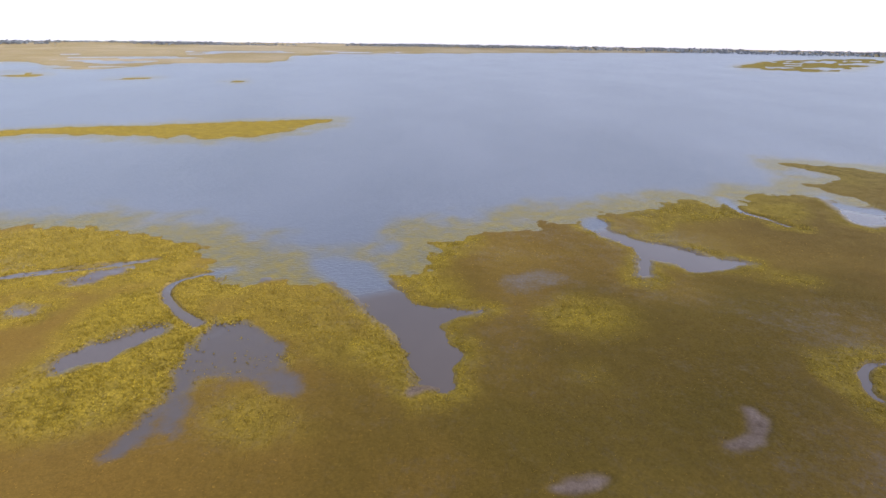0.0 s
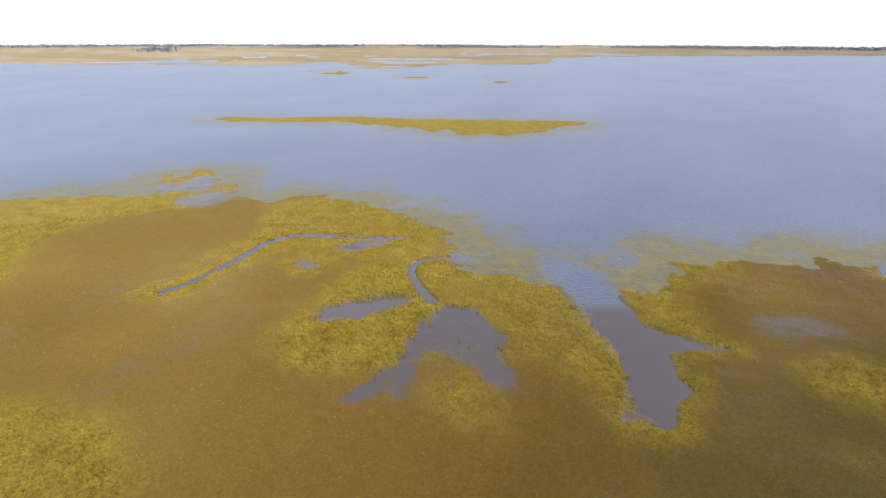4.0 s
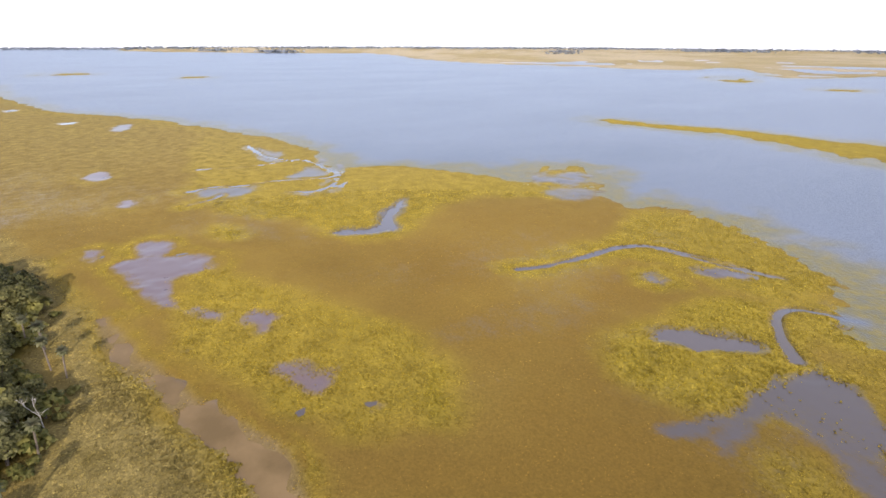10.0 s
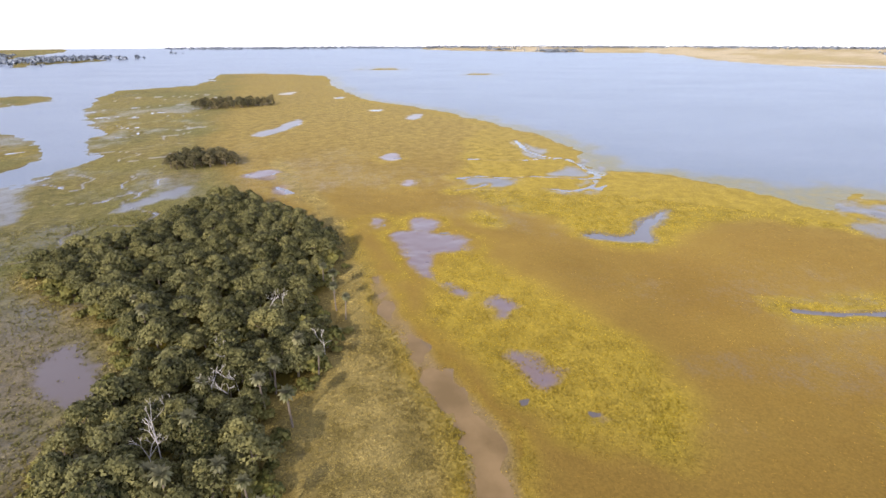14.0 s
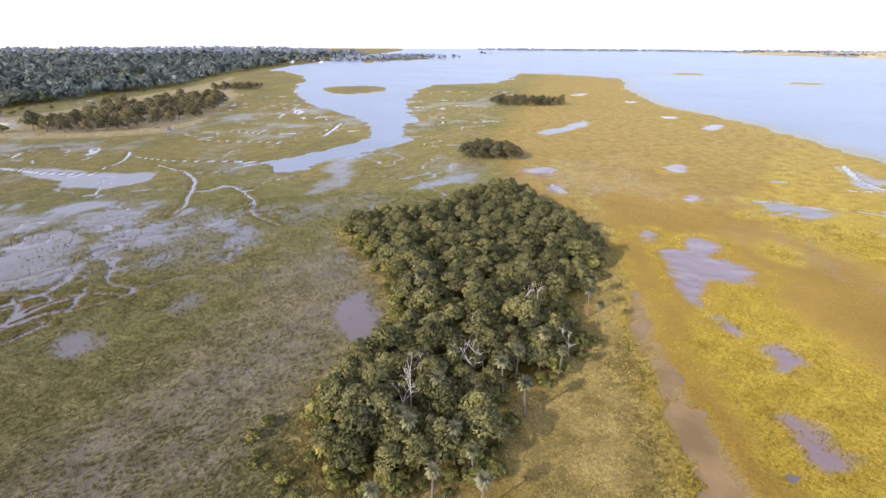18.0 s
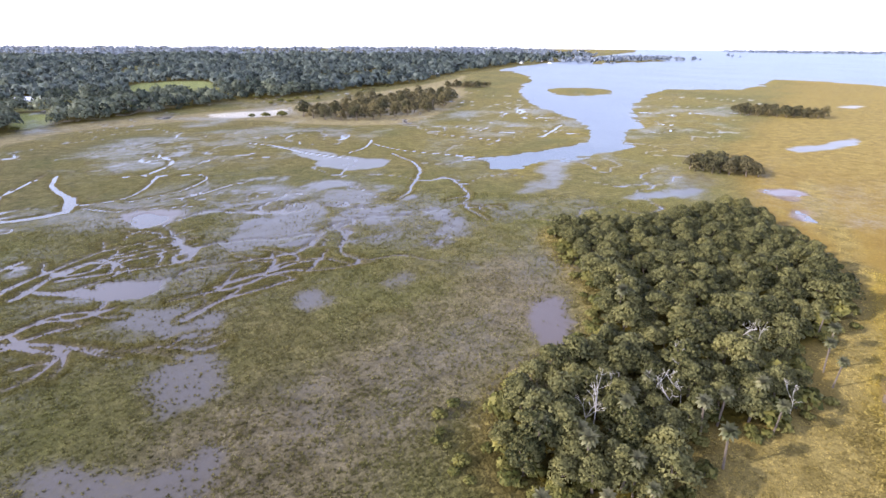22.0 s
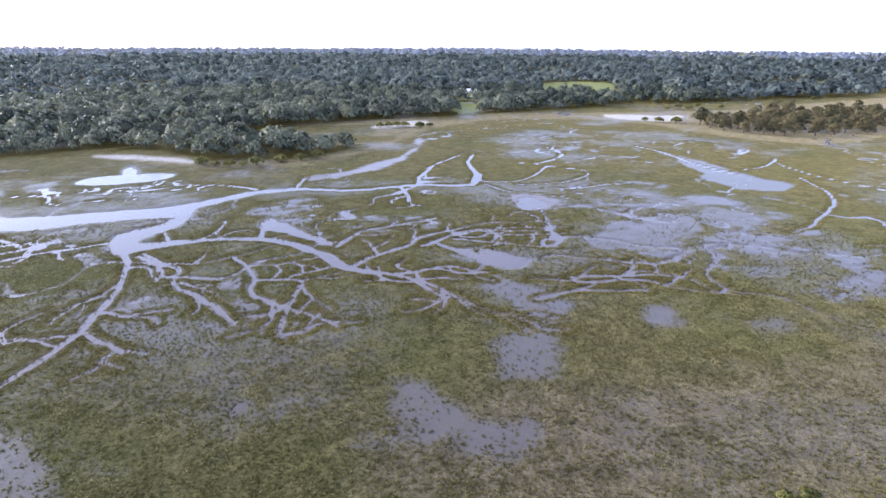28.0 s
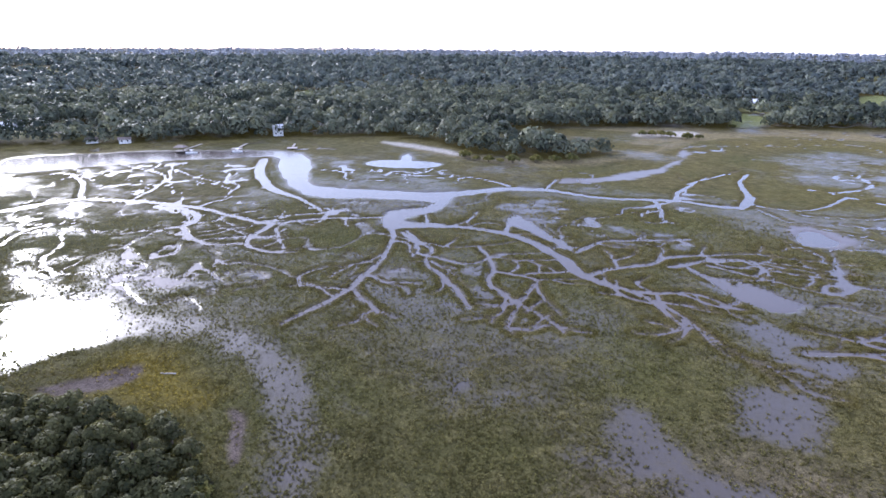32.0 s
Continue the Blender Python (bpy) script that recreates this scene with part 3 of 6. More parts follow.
sheen(0.75, (43.5, -75.1), (46.7, -84.4), (43.5, -85.8), (40.7, -75.5))
sheen(0.75, (36.7, -81.9), (35.1, -88.0), (32.0, -88.0), (33.9, -82.2))
sheen(0.55, (95.4, -100.8), (105.2, -136.4), (86.7, -134.5), (53.3, -113.3), (45.8, -110.3), (51.0, -102.1), (67.9, -94.3), (84.6, -98.9))
sheen(0.6, (56.0, -118.9), (46.1, -131.1), (31.5, -120.0), (37.6, -108.2), (48.4, -106.1))
sheen(0.9, (-14.6, -236.2), (-29.6, -247.4), (-37.8, -231.6), (-23.9, -221.5))
sheen(0.8, (-34.1, -185.5), (-49.6, -197.6), (-62.7, -198.8), (-60.2, -188.4), (-41.7, -177.7))
sheen(0.85, (182.9, -85.1), (168.9, -96.4), (147.8, -92.4), (138.4, -81.0), (144.0, -71.6), (142.4, -63.1))
flood(0.4, (285.4, -103.8), (248.4, -132.3), (188.1, -169.8), (140.0, -147.1), (129.4, -119.4), (181.4, -103.5), (213.5, -74.2))
flood(0.36, (111.5, -155.4), (83.2, -170.6), (35.9, -137.0), (25.6, -115.7), (45.8, -107.8), (72.5, -114.8))
flood(0.36, (127.3, -133.2), (100.6, -143.0), (70.4, -104.6), (81.4, -91.2), (102.2, -92.8))
flood(0.42, (-61.7, -263.6), (-92.5, -263.8), (-124.4, -237.4), (-133.7, -180.9), (-127.4, -153.1), (-100.4, -133.2), (-77.6, -156.0), (-53.5, -167.5), (-36.6, -177.9))
sheen(0.36, (81.5, -83.1), (66.8, -79.6), (50.7, -65.7), (67.8, -65.5))
flood(0.42, (-32.4, -184.6), (-76.4, -229.2), (-133.9, -230.9), (-121.6, -199.7), (-73.3, -185.7), (-40.3, -173.6))
flood(0.38, (-2.8, -256.2), (-92.8, -283.0), (-105.0, -239.2), (-36.7, -211.7))
flood(0.46, (331, -155.1), (289.7, -188.7), (252.9, -217.7), (200.7, -167.8), (224.4, -143.8), (243.8, -129.6), (282.5, -135.6))
flood(0.5, (213.5, -74.2), (184.2, -105.2), (132.6, -117.4), (108.0, -99.5), (129.3, -78.5), (169.6, -56.2))
flood(0.42, (175.1, -177.9), (155.8, -178.8), (118.0, -160.6), (140.0, -147.1), (156.1, -145.4))
flood(0.4, (100.6, -143.0), (74.7, -136.1), (44.0, -127.9), (30.3, -118.6), (43.6, -101.7), (65.4, -107.6))
flood(0.42, (222.4, -237.0), (188.0, -268.7), (147.4, -266.2), (111.4, -235.9), (144.2, -215.4), (187.7, -216.3))
flood(0.45, (98.4, -209.0), (73.2, -241.2), (47.5, -203.9), (12.1, -210.4), (11.8, -190.9), (42.7, -178.3), (80.2, -192.0))
flood(0.45, (-76.6, 146.7), (-70.1, 160.8), (-58.0, 169.1), (-39.0, 152.5), (-35.4, 136.2), (-54.5, 131.9), (-68.2, 135.1))
flood(0.45, (-337, 71.4), (-305, 85.5), (-240.0, 66.2), (-232.7, 54.7), (-242.3, 47.0))
flood(0.4, (-245.1, 161.8), (-220.8, 199.2), (-168.2, 160.6), (-182.1, 143.6), (-213.4, 142.8))
flood(0.22, (-646, -457), (-791, -448), (-366, -226.5), (-362, -256.2), (-472, -341))
flood(0.35, (-43.1, -428), (-92.9, -432), (-58.8, -312), (-8.4, -338), (-11.5, -394))
# tidal creeks: x, y, width
creek((-206.1, -242.9, 4), (-198, -261, 3), (-187, -281, 2.5), (-177, -302, 2), (-175, -325, 1.5))
creek((-169, -289, 2), (-166.3, -248.2, 2), (-139.9, -219.7, 1.8), (-130.4, -207.8, 1.8), (-118.5, -198.3, 1.2))
creek((-161.0, -216.6, 2), (-150.2, -186.4, 2), (-136.4, -175.3, 1.8), (-132.6, -153.4, 1.2))
creek((-182, -338, 2), (-167, -317, 2), (-149, -306, 1.5))
creek((-33, -255, 2), (-48, -256, 2), (-64, -266, 1.6), (-76, -267, 1.2))
creek((-32.5, -152.9, 2.2), (-48.1, -153.4, 2.2), (-55.4, -155.7, 1.8), (-65.5, -151.9, 1.4))
creek((-109, -374, 2), (-119, -358, 2.5), (-124, -322, 3), (-138, -296, 2.5))
creek((-271, -355, 2), (-276, -308, 1.6), (-308, -303, 1.4))
creek((-234, -334, 1.8), (-249, -301, 1.5), (-257, -275, 1.2))
creek((-264, -4, 2.5), (-271, 8, 3), (-265, 21, 3.5), (-270, 36, 3), (-264, 58, 3), (-269, 69, 3))
creek((-240.6, -4.5, 2), (-245.8, 4.0, 2.5), (-254, 10, 2))
creek((-313, -1, 2.5), (-310, 11, 2.5), (-307, 31, 3), (-315, 49, 3), (-315, 60, 3), (-276, 69, 3))
creek((-373, 35, 2.5), (-331, 39, 3), (-313, 52, 2.5))
creek((-246.1, 38.0, 2), (-240.1, 51.6, 2.5), (-254, 62, 2.5))
creek((-63.6, 143.8, 3.5), (-73.0, 138.7, 3.5), (-74.8, 131.3, 4.0), (-72.2, 124.6, 4.0), (-64.9, 117.1, 4.0), (-58.8, 111.7, 6.0))
creek((-124.2, 136.3, 1.5), (-111.2, 140.6, 3.0), (-101.8, 143.8, 3.0), (-96.9, 146.9, 1.5), (-89.5, 150.7, 1.0))
creek((121.4, 227.5, 6.0), (120.5, 208.6, 6.0), (125.3, 200.8, 5.0), (130.1, 190.2, 2.0))
creek((98.6, 100.4, 2.2), (92.1, 99.2, 2.2), (87.3, 95.5, 2.4), (84.5, 89.6, 2.6), (85.8, 84.1, 2.2))
creek((-127.5, 84.7, 4.0), (-125.1, 96.5, 3.5), (-125.9, 111.2, 4.5), (-127.7, 123.5, 4.5), (-124.5, 137.5, 3.5), (-113.0, 142.8, 2.0), (-97.0, 148.0, 1.5), (-87.9, 151.8, 1.5))
creek((-308, -233, 34.0), (-279, -228, 24.0), (-258, -232, 16.0), (-237.9, -237.0, 11.0), (-219.9, -238.0, 11.0), (-205.2, -236.3, 11.0), (-194.3, -222.0, 7.0))
creek((-28.9, -151.7, 1.6), (-35.9, -152.3, 1.6), (-44.9, -152.8, 1.8), (-48.8, -155.7, 3.0), (-51.2, -158.2, 1.5), (-63.2, -154.6, 1.0))
creek((-370, -262, 2.0), (-382, -236, 2.0), (-409, -250, 2.0), (-433, -280, 1.5))
creek((-330, -263, 2.0), (-316, -282, 1.5), (-310, -307, 1.2))
creek((-296, -282, 2.0), (-355, -317, 2.0), (-335, -306, 2.0))
creek((81.2, -244.6, 6.0), (68.7, -244.0, 5.5), (53.0, -243.6, 5.0), (26, -259, 5.0), (15, -256, 4.5), (1, -258, 5.0), (-3, -272, 6.0), (1, -294, 3.5), (4, -310, 3.0), (2, -336, 2.0))
creek((1, -258, 4.0), (-2, -273, 9.0), (-3, -283, 3.0))
creek((27, -262, 3.0), (29, -277, 2.0), (24, -297, 2.0), (20, -318, 1.2))
creek((34, -251, 2.5), (29.6, -236.6, 2.0), (29.0, -223.5, 2.0), (21.3, -221.5, 1.2))
creek((-3, -270, 3.0), (-11, -265, 2.5), (-26, -271, 1.8), (-41, -306, 1.5))
creek((-5, -263, 2.0), (-15.0, -246.3, 2.0), (-24.5, -248.1, 1.5), (-44.5, -238.0, 1.0))
creek((84.2, -249.0, 2.2), (86, -268, 1.2))
creek((102.0, -241.8, 4.0), (117.5, -248.5, 3.0), (137.2, -248.0, 2.0), (153.6, -234.7, 2.0), (168.9, -235.9, 1.5))
creek((116.2, -161.7, 7.0), (98.1, -173.6, 6.0), (76.0, -177.1, 6.0), (63.5, -173.5, 6.5), (50.1, -164.6, 6.5), (41.8, -156.0, 6.0), (37.3, -153.7, 5.0))
creek((37.8, -154.4, 4.0), (33.3, -163.7, 3.5), (23.0, -172.6, 3.5), (19.8, -184.3, 3.5), (8.4, -191.7, 2.5), (-4.6, -200.9, 2.0), (-19.2, -202.7, 1.6), (-34.7, -206.6, 1.0))
creek((37.3, -153.7, 4.0), (28.1, -149.1, 3.2), (19.1, -151.0, 3.0), (12.2, -155.1, 3.0), (4.6, -151.6, 2.5), (-3.5, -153.4, 2.0))
creek((20.1, -148.3, 1.5), (10.3, -140.7, 1.2), (1.6, -132.7, 1.2), (-7.0, -126.5, 1.0), (-13.3, -118.2, 0.8))
creek((8.3, -190.1, 3.0), (4.3, -182.9, 2.5), (-12.8, -188.0, 1.8), (-33.1, -191.5, 1.2))
creek((15.6, -179.9, 2.0), (8.1, -171.4, 3.0), (-1.4, -165.6, 4.0))
creek((46.5, -171.6, 3.0), (44.0, -179.4, 4.0), (42.4, -186.3, 3.0), (36.1, -191.5, 3.0), (15.3, -205.6, 1.5))
creek((95.9, -195.8, 2.0), (93.6, -183.8, 2.0), (96.9, -173.6, 2.0))
creek((77.0, -187.4, 3.0), (75.1, -177.7, 3.0))
creek((114.3, -159.7, 4.5), (107.4, -153.6, 3.0), (102.9, -141.6, 3.0), (97.9, -132.7, 3.0), (95.7, -118.3, 4.0), (93.5, -108.3, 4.0), (93.4, -96.3, 3.0), (94.3, -85.1, 2.5))
creek((92.4, -110.2, 2.0), (86.3, -106.4, 2.0), (80.0, -104.3, 1.5), (72.5, -102.6, 1.0))
creek((94.2, -109.2, 2.0), (103.1, -106.9, 1.6), (108.5, -102.3, 1.0))
creek((107.8, -160.7, 2.5), (96.8, -153.1, 2.0), (89.3, -151.1, 2.0), (85.7, -137.3, 2.2), (75.2, -131.8, 3.0), (66.7, -125.8, 4.0), (58.2, -117.4, 2.0))
creek((77.1, -160.5, 2.5), (65.4, -146.9, 2.5), (61.4, -134.4, 2.5), (54.7, -129.6, 2.5), (46.0, -124.8, 2.0), (36.9, -121.2, 1.8), (32.7, -117.2, 1.2))
creek((63.5, -142.8, 2.0), (49.7, -145.2, 2.5), (48.7, -136.6, 2.5), (48.2, -125.4, 2.0), (46.8, -115.3, 1.5), (43.5, -110.7, 1.0))
creek((49.3, -141.7, 2.0), (43.6, -132.1, 1.8), (36.7, -125.9, 1.2))
creek((76.9, -160.0, 1.6), (84.1, -153.0, 1.4), (99.4, -153.6, 1.4))
creek((75.5, -159.5, 1.5), (67.3, -169.8, 1.5))
creek((262, -90, 6.0), (260, -106, 6.0), (254, -121, 6.0), (239.3, -127.0, 5.0), (218.2, -136.9, 5.0), (204.1, -133.7, 5.0), (190.0, -133.2, 5.0), (182.0, -125.4, 5.0), (184.1, -116.2, 3.0), (193.9, -102.8, 2.0))
creek((210.3, -136.8, 4.0), (192.5, -139.9, 4.0), (170.3, -138.3, 4.0), (155.6, -139.1, 4.0), (146.3, -154.0, 3.0), (124.3, -169.2, 2.5))
creek((155.6, -139.1, 4.0), (151.9, -125.0, 3.5), (146.7, -118.0, 3.5), (133.3, -118.2, 3.0), (126.9, -123.3, 2.0))
creek((151.2, -136.4, 3.0), (133.2, -123.1, 2.5))
creek((181.4, -119.4, 4.0), (166.9, -112.4, 4.0), (154.9, -113.1, 3.0), (149.0, -120.0, 3.0))
creek((252, -224, 8.0), (221.8, -191.8, 8.0), (195.8, -176.9, 7.0), (173.8, -173.0, 4.0), (148.6, -160.5, 2.0))
creek((254, -121, 3.0), (275, -134, 3.0), (312, -146, 3.0), (320, -133, 3.0), (323, -119, 2.0))
creek((216.5, -75.5, 3.0), (224.6, -84.0, 3.0), (228.5, -91.2, 3.0), (225.9, -96.8, 2.0))
creek((242.1, -86.0, 2.0), (231.5, -92.6, 1.5), (221.1, -101.4, 1.5))
creek((311, -172, 3.0), (262, -170, 2.0), (245.4, -152.3, 2.0), (235.4, -134.8, 2.0))
creek((271, -179, 2.0), (236.8, -170.9, 2.0), (215.6, -177.4, 2.0), (205.5, -159.0, 1.5))
creek((206.9, -220.1, 2.0), (186.9, -224.6, 3.0), (179.6, -206.8, 2.0), (160.3, -218.9, 2.0))
creek((87.4, -107.1, 2.5), (78.3, -102.7, 2.0))
creek((89.3, -143.4, 2.0), (86.5, -147.4, 2.0), (107.7, -157.7, 3.0))
creek((-23, -316, 1.5), (-37, -309, 2.0), (-57, -344, 2.0), (-43, -373, 1.2))
creek((-36, -309, 1.5), (-65, -295, 1.2), (-49, -269, 1.2), (-20, -262, 1.2))
creek((-16.8, -149.6, 1.5), (-35.0, -148.0, 2.0), (-49.6, -152.4, 2.0), (-58.7, -144.5, 1.5), (-75.9, -143.0, 1.0))
creek((-34.5, -197.3, 1.0), (-15.1, -196.8, 1.6), (6.2, -191.0, 2.0), (10.1, -183.6, 2.0))
creek((28, -292, 1.2), (18, -315, 1.6), (7, -341, 1.5))
creek((-437, -312, 1.2), (-412, -267, 1.5), (-434, -252, 1.0))
creek((7.9, -134.1, 1.5), (15.6, -143.1, 2), (19.4, -147.4, 2.5), (30.1, -151.2, 3.5), (35.8, -153.2, 5))
creek((-2.6, -126.6, 1), (7.6, -137.7, 1.6), (16.2, -146.8, 2.2))
creek((-17.5, -136.3, 2), (-27.7, -142.5, 2.5), (-38.3, -142.9, 2), (-49.2, -143.8, 2))
creek((16.9, -174.7, 4), (7.4, -187.6, 3.5), (-3.2, -192.5, 2.5), (-17.1, -193.2, 2), (-30.4, -193.9, 1.5))
creek((6.9, -182.1, 3), (-1.8, -180.7, 2.5), (-13.4, -178.4, 2), (-24.1, -176.2, 1.5))
# side branches of the inner creeks: short, winding and ever thinner
sprout = random.Random(83)


def branch(x, y, a, wide, steps):
    line = [(x, y, wide)]
    for k in range(steps):
        a += sprout.uniform(-0.75, 0.75)
        run = sprout.uniform(2.2, 4.6)
        x, y = x + run * math.cos(a), y + run * math.sin(a)
        line.append((x, y, wide * (1 - 0.75 * (k + 1) / steps)))
        if steps > 4 and k in (1, 3) and sprout.random() < 0.55:
            branch(x, y, a + sprout.choice((-1, 1)) * sprout.uniform(0.7, 1.2), wide * 0.6, steps - 3)
    CREEKS.append(rounded(line, 1, False))


for line in [c for c in CREEKS if c[:, 1].mean() < -95 and np.hypot(c[:, 0], c[:, 1]).mean() < 235 and c[:, 2].max() < 6]:
    gone = 0
    for p, q in zip(line, line[1:]):
        gone += math.hypot(*(q - p)[:2])
        if gone > 14:
            gone = sprout.uniform(-6, 4)
            branch(p[0], p[1], math.atan2(q[1] - p[1], q[0] - p[0]) + sprout.choice((-1, 1)) * sprout.uniform(0.8, 1.5), sprout.uniform(0.7, 1.3), sprout.randint(3, 6))
# what grows where, with some uneven light put into the tints
cover("rust", (-110.7, -11.7), (-110.4, -6.5), (-100.5, -0.1), (-88.2, 6.3), (-75.2, 11.2), (-62.4, 12.9), (-51.2, 14.7), (-51.5, 8.7), (-62.8, 7.9), (-73.2, 6.7), (-83.0, 4.5), (-91.1, -1.6))
cover("bright", (-155.6, -33.8), (-135.4, -26.5), (-115.1, -19.7), (-100.6, -12.1), (-87.4, -5.6), (-76.7, -0.3), (-68.0, 0.9), (-63.2, 1.3), (-55.4, 1.7), (-55.6, -1.4), (-63.3, -2.1), (-73.3, -3.3), (-81.4, -6.2), (-95.0, -12.4), (-107.4, -18.5), (-122.4, -25.3), (-143.1, -32.4))
tint("rust", 0.55, (-8.9, 87.5), (14.4, 98.0), (30.5, 90.3), (20.9, 71.2), (2.0, 72.1), (-8.9, 76.1))
# dark tints: dimmer light on this side, painted into the turf colour
tint("dark", 0.6, (13.7, 117.9), (48.8, 131.6), (100.4, 140.5), (122.6, 133.9), (73.5, 69.6), (44.7, 61.9), (1.9, 61.1), (-5.9, 76.2))
tint("dark", 0.6, (-28.5, 69.3), (-23.5, 107.7), (13.4, 162.8), (14.0, 76.5), (-25.1, 45.7))
# rusty turf, deepened here to carry the dimmer light too
tint("rust", 0.55, (-73.9, 36.9), (-62.4, 64.3), (-48.4, 110.0), (-23.6, 141.2), (13.3, 179.1), (14.0, 76.5), (-54.2, 22.7))
cover("bright", (-94.1, 35.6), (-93.4, 46.0), (-76.6, 40.6), (-69.5, 31.8), (-77.4, 26.1))
cover("bright", (-202.8, -2.0), (-206.6, 7.6), (-197.3, 17.5), (-192.9, 6.7))
cover("bright", (-24.7, 106.2), (-10.8, 109.1), (-6.6, 95.3), (-16.1, 91.1))
cover("tan", (-344, -122.9), (-222.2, -58.2), (-165.7, -37.4), (-110.4, -20.8), (-84.1, -7.9), (-66.5, -2.9), (-54.6, -2.0), (-64.3, -35.1), (-79.9, -36.1), (-92.2, -30.5), (-110.4, -28.7), (-137.6, -42.0), (-200.7, -51.9), (-257.0, -97.6))
cover("tan", (81.6, -425), (39.9, -475), (-20.1, -548), (-121.0, -554), (-197.2, -572), (-276.8, -599), (-417, -689), (-556, -771), (-743, -932), (-552, -719), (-474, -593), (-263.6, -380), (-180.7, -415), (-139.9, -502), (-17.6, -503), (37.8, -438), (74.7, -381))
cover("tan", (219.7, -311), (151.7, -293.0), (82.0, -312), (41.4, -447), (107.3, -453), (177.8, -419), (47.0, -510), (25.1, -492), (55.4, -354), (98.7, -282.6), (178.9, -286.4))
cover("sand", (-118.0, -540), (-152.0, -544), (-173.6, -538), (-200.7, -547), (-189.0, -515), (-158.5, -493), (-121.4, -511))
cover("sand", (85.2, -448), (67.1, -475), (40.3, -481), (39.0, -458), (62.8, -436), (82.3, -429))
cover("sand", (232.2, -311), (210.4, -315), (169.7, -306), (151.9, -295.8), (152.4, -289.3), (187.1, -299.6), (216.4, -303))
tint("tan", 0.1, (127.5, -45.3), (124.2, -55.3), (117.8, -62.1), (105.1, -66.2), (90.2, -65.0), (79.3, -60.1), (70.5, -53.8), (67.7, -48.8), (63.5, -42.6), (70.7, -30), (91.3, -25), (124.2, -25))
tint("dry", 1.0, (127.5, -45.3), (124.2, -55.3), (117.8, -62.1), (105.1, -66.2), (90.2, -65.0), (79.3, -60.1), (70.5, -53.8), (67.7, -48.8), (63.5, -42.6), (70.7, -30), (91.3, -25), (124.2, -25))
tint("bright", 0.6, (118, -55), (105, -62), (90, -60), (80, -54), (90, -46), (110, -44))
tint("mud", 0.4, (21.0, -73.4), (13.6, -83.0), (-3.6, -93.2), (-22.6, -96.3), (-47.7, -104.1), (-75.9, -108.3), (-125.9, -125.5), (-107.4, -88.8), (-74.5, -71.2), (-51.4, -66.1), (-36.5, -58.3), (-23.6, -53.7), (6.8, -61.7))
cover("meadow", (-98.3, -849), (-119.4, -919), (-220.2, -983), (-212.8, -876), (-187.3, -730), (-146.1, -723), (-124.9, -759), (-105.4, -768))
cover("meadow", (-83.7, -849), (-126.8, -974), (-219.7, -974), (-192.6, -742), (-166.2, -658), (-141.0, -715), (-81.4, -714))
cover("meadow", (543, -533), (523, -585), (440, -491), (464, -456))
cover("meadow", (377, -345), (436, -432), (335, -322), (335, -308))
cover("meadow", (25.2, -629), (-4.7, -619), (-1.5, -531), (23.6, -525))
cover("meadow", (519, -510), (554, -576), (494, -566), (453, -489), (461, -460))
cover("meadow", (23.9, -590), (-0.2, -620), (-3.0, -567), (19.7, -556))
cover("green", (98.1, -122.8), (59.2, -115.1), (29.7, -137.2), (-4.3, -124.7), (-8.6, -104.1), (9.4, -85.0), (42.0, -87.8), (70.9, -90.8))
tint("bright", 0.9, (-455, 5), (-376, 71), (-296, 83), (-237.6, 143.7), (-236.9, 200.7), (-181.1, 167.2), (-184.6, 139.8), (-206.8, 112.8), (-192.7, 84.7), (-163.3, 62.7), (-178.4, 40.6), (-202.3, 32.6), (-233.2, -4.8))
tint("bright", 1.0, (-203.2, -0.6), (-212.3, 7.6), (-194.7, 17.1), (-185.7, 13.5), (-192.9, 1.5))
tint("bright", 0.75, (-186.8, -6.8), (-138.7, 19.9), (-108.7, 39.1), (-87.0, 44.2), (-71.8, 35.6), (-75.5, 26.7), (-80.9, 10.1), (-107.2, -2.2), (-122.1, -9.6))
tint("bright", 0.8, (-130.1, 80.6), (-136.2, 131.5), (-160.6, 161.7), (-149.5, 182.4), (-113.6, 180.6), (-77.9, 165.9), (-76.1, 139.0), (-92.8, 125.6), (-117.3, 126.6), (-120.4, 99.3))
tint("bright", 0.92, (-87.7, 81.3), (-81.9, 97.8), (-90.1, 122.2), (-79.3, 135.1), (-60.7, 113.7), (-49.9, 118.0), (-37.7, 103.4), (-29.8, 95.7), (-34.9, 95.0), (-50.5, 94.6), (-54.7, 76.9), (-70.6, 70.4))
tint("bright", 0.6, (-79.3, 135.1), (-52.8, 132.8), (-37.9, 136.6), (-24.9, 125.3), (-13.9, 109.8), (-8.7, 104.6), (-5.7, 90.9), (-9.4, 86.4), (-17.4, 92.1), (-27.8, 98.1), (-38.9, 108.5), (-56.2, 119.1))
tint("rust", 0.5, (-202.6, 84.5), (-167.1, 161.1), (-144.3, 155.2), (-131.2, 118.6), (-130.1, 80.6), (-114.6, 63.5), (-93.1, 84.3), (-72.9, 67.6), (-87.6, 50.0), (-111.9, 52.1), (-149.8, 56.8))
tint("rust", 0.9, (-71.8, 35.6), (-75.2, 64.9), (-52.4, 74.0), (-23.1, 70.1), (-34.5, 39.4), (-62.9, 5.4), (-74.6, 8.4), (-73.0, 27.6))
tint("rust", 0.8, (-117.5, 103.7), (-114.1, 110.0), (-97.4, 106.1), (-97.5, 90.9), (-86.4, 78.1), (-57.0, 73.1), (-51.2, 65.3), (-72.5, 55.7))
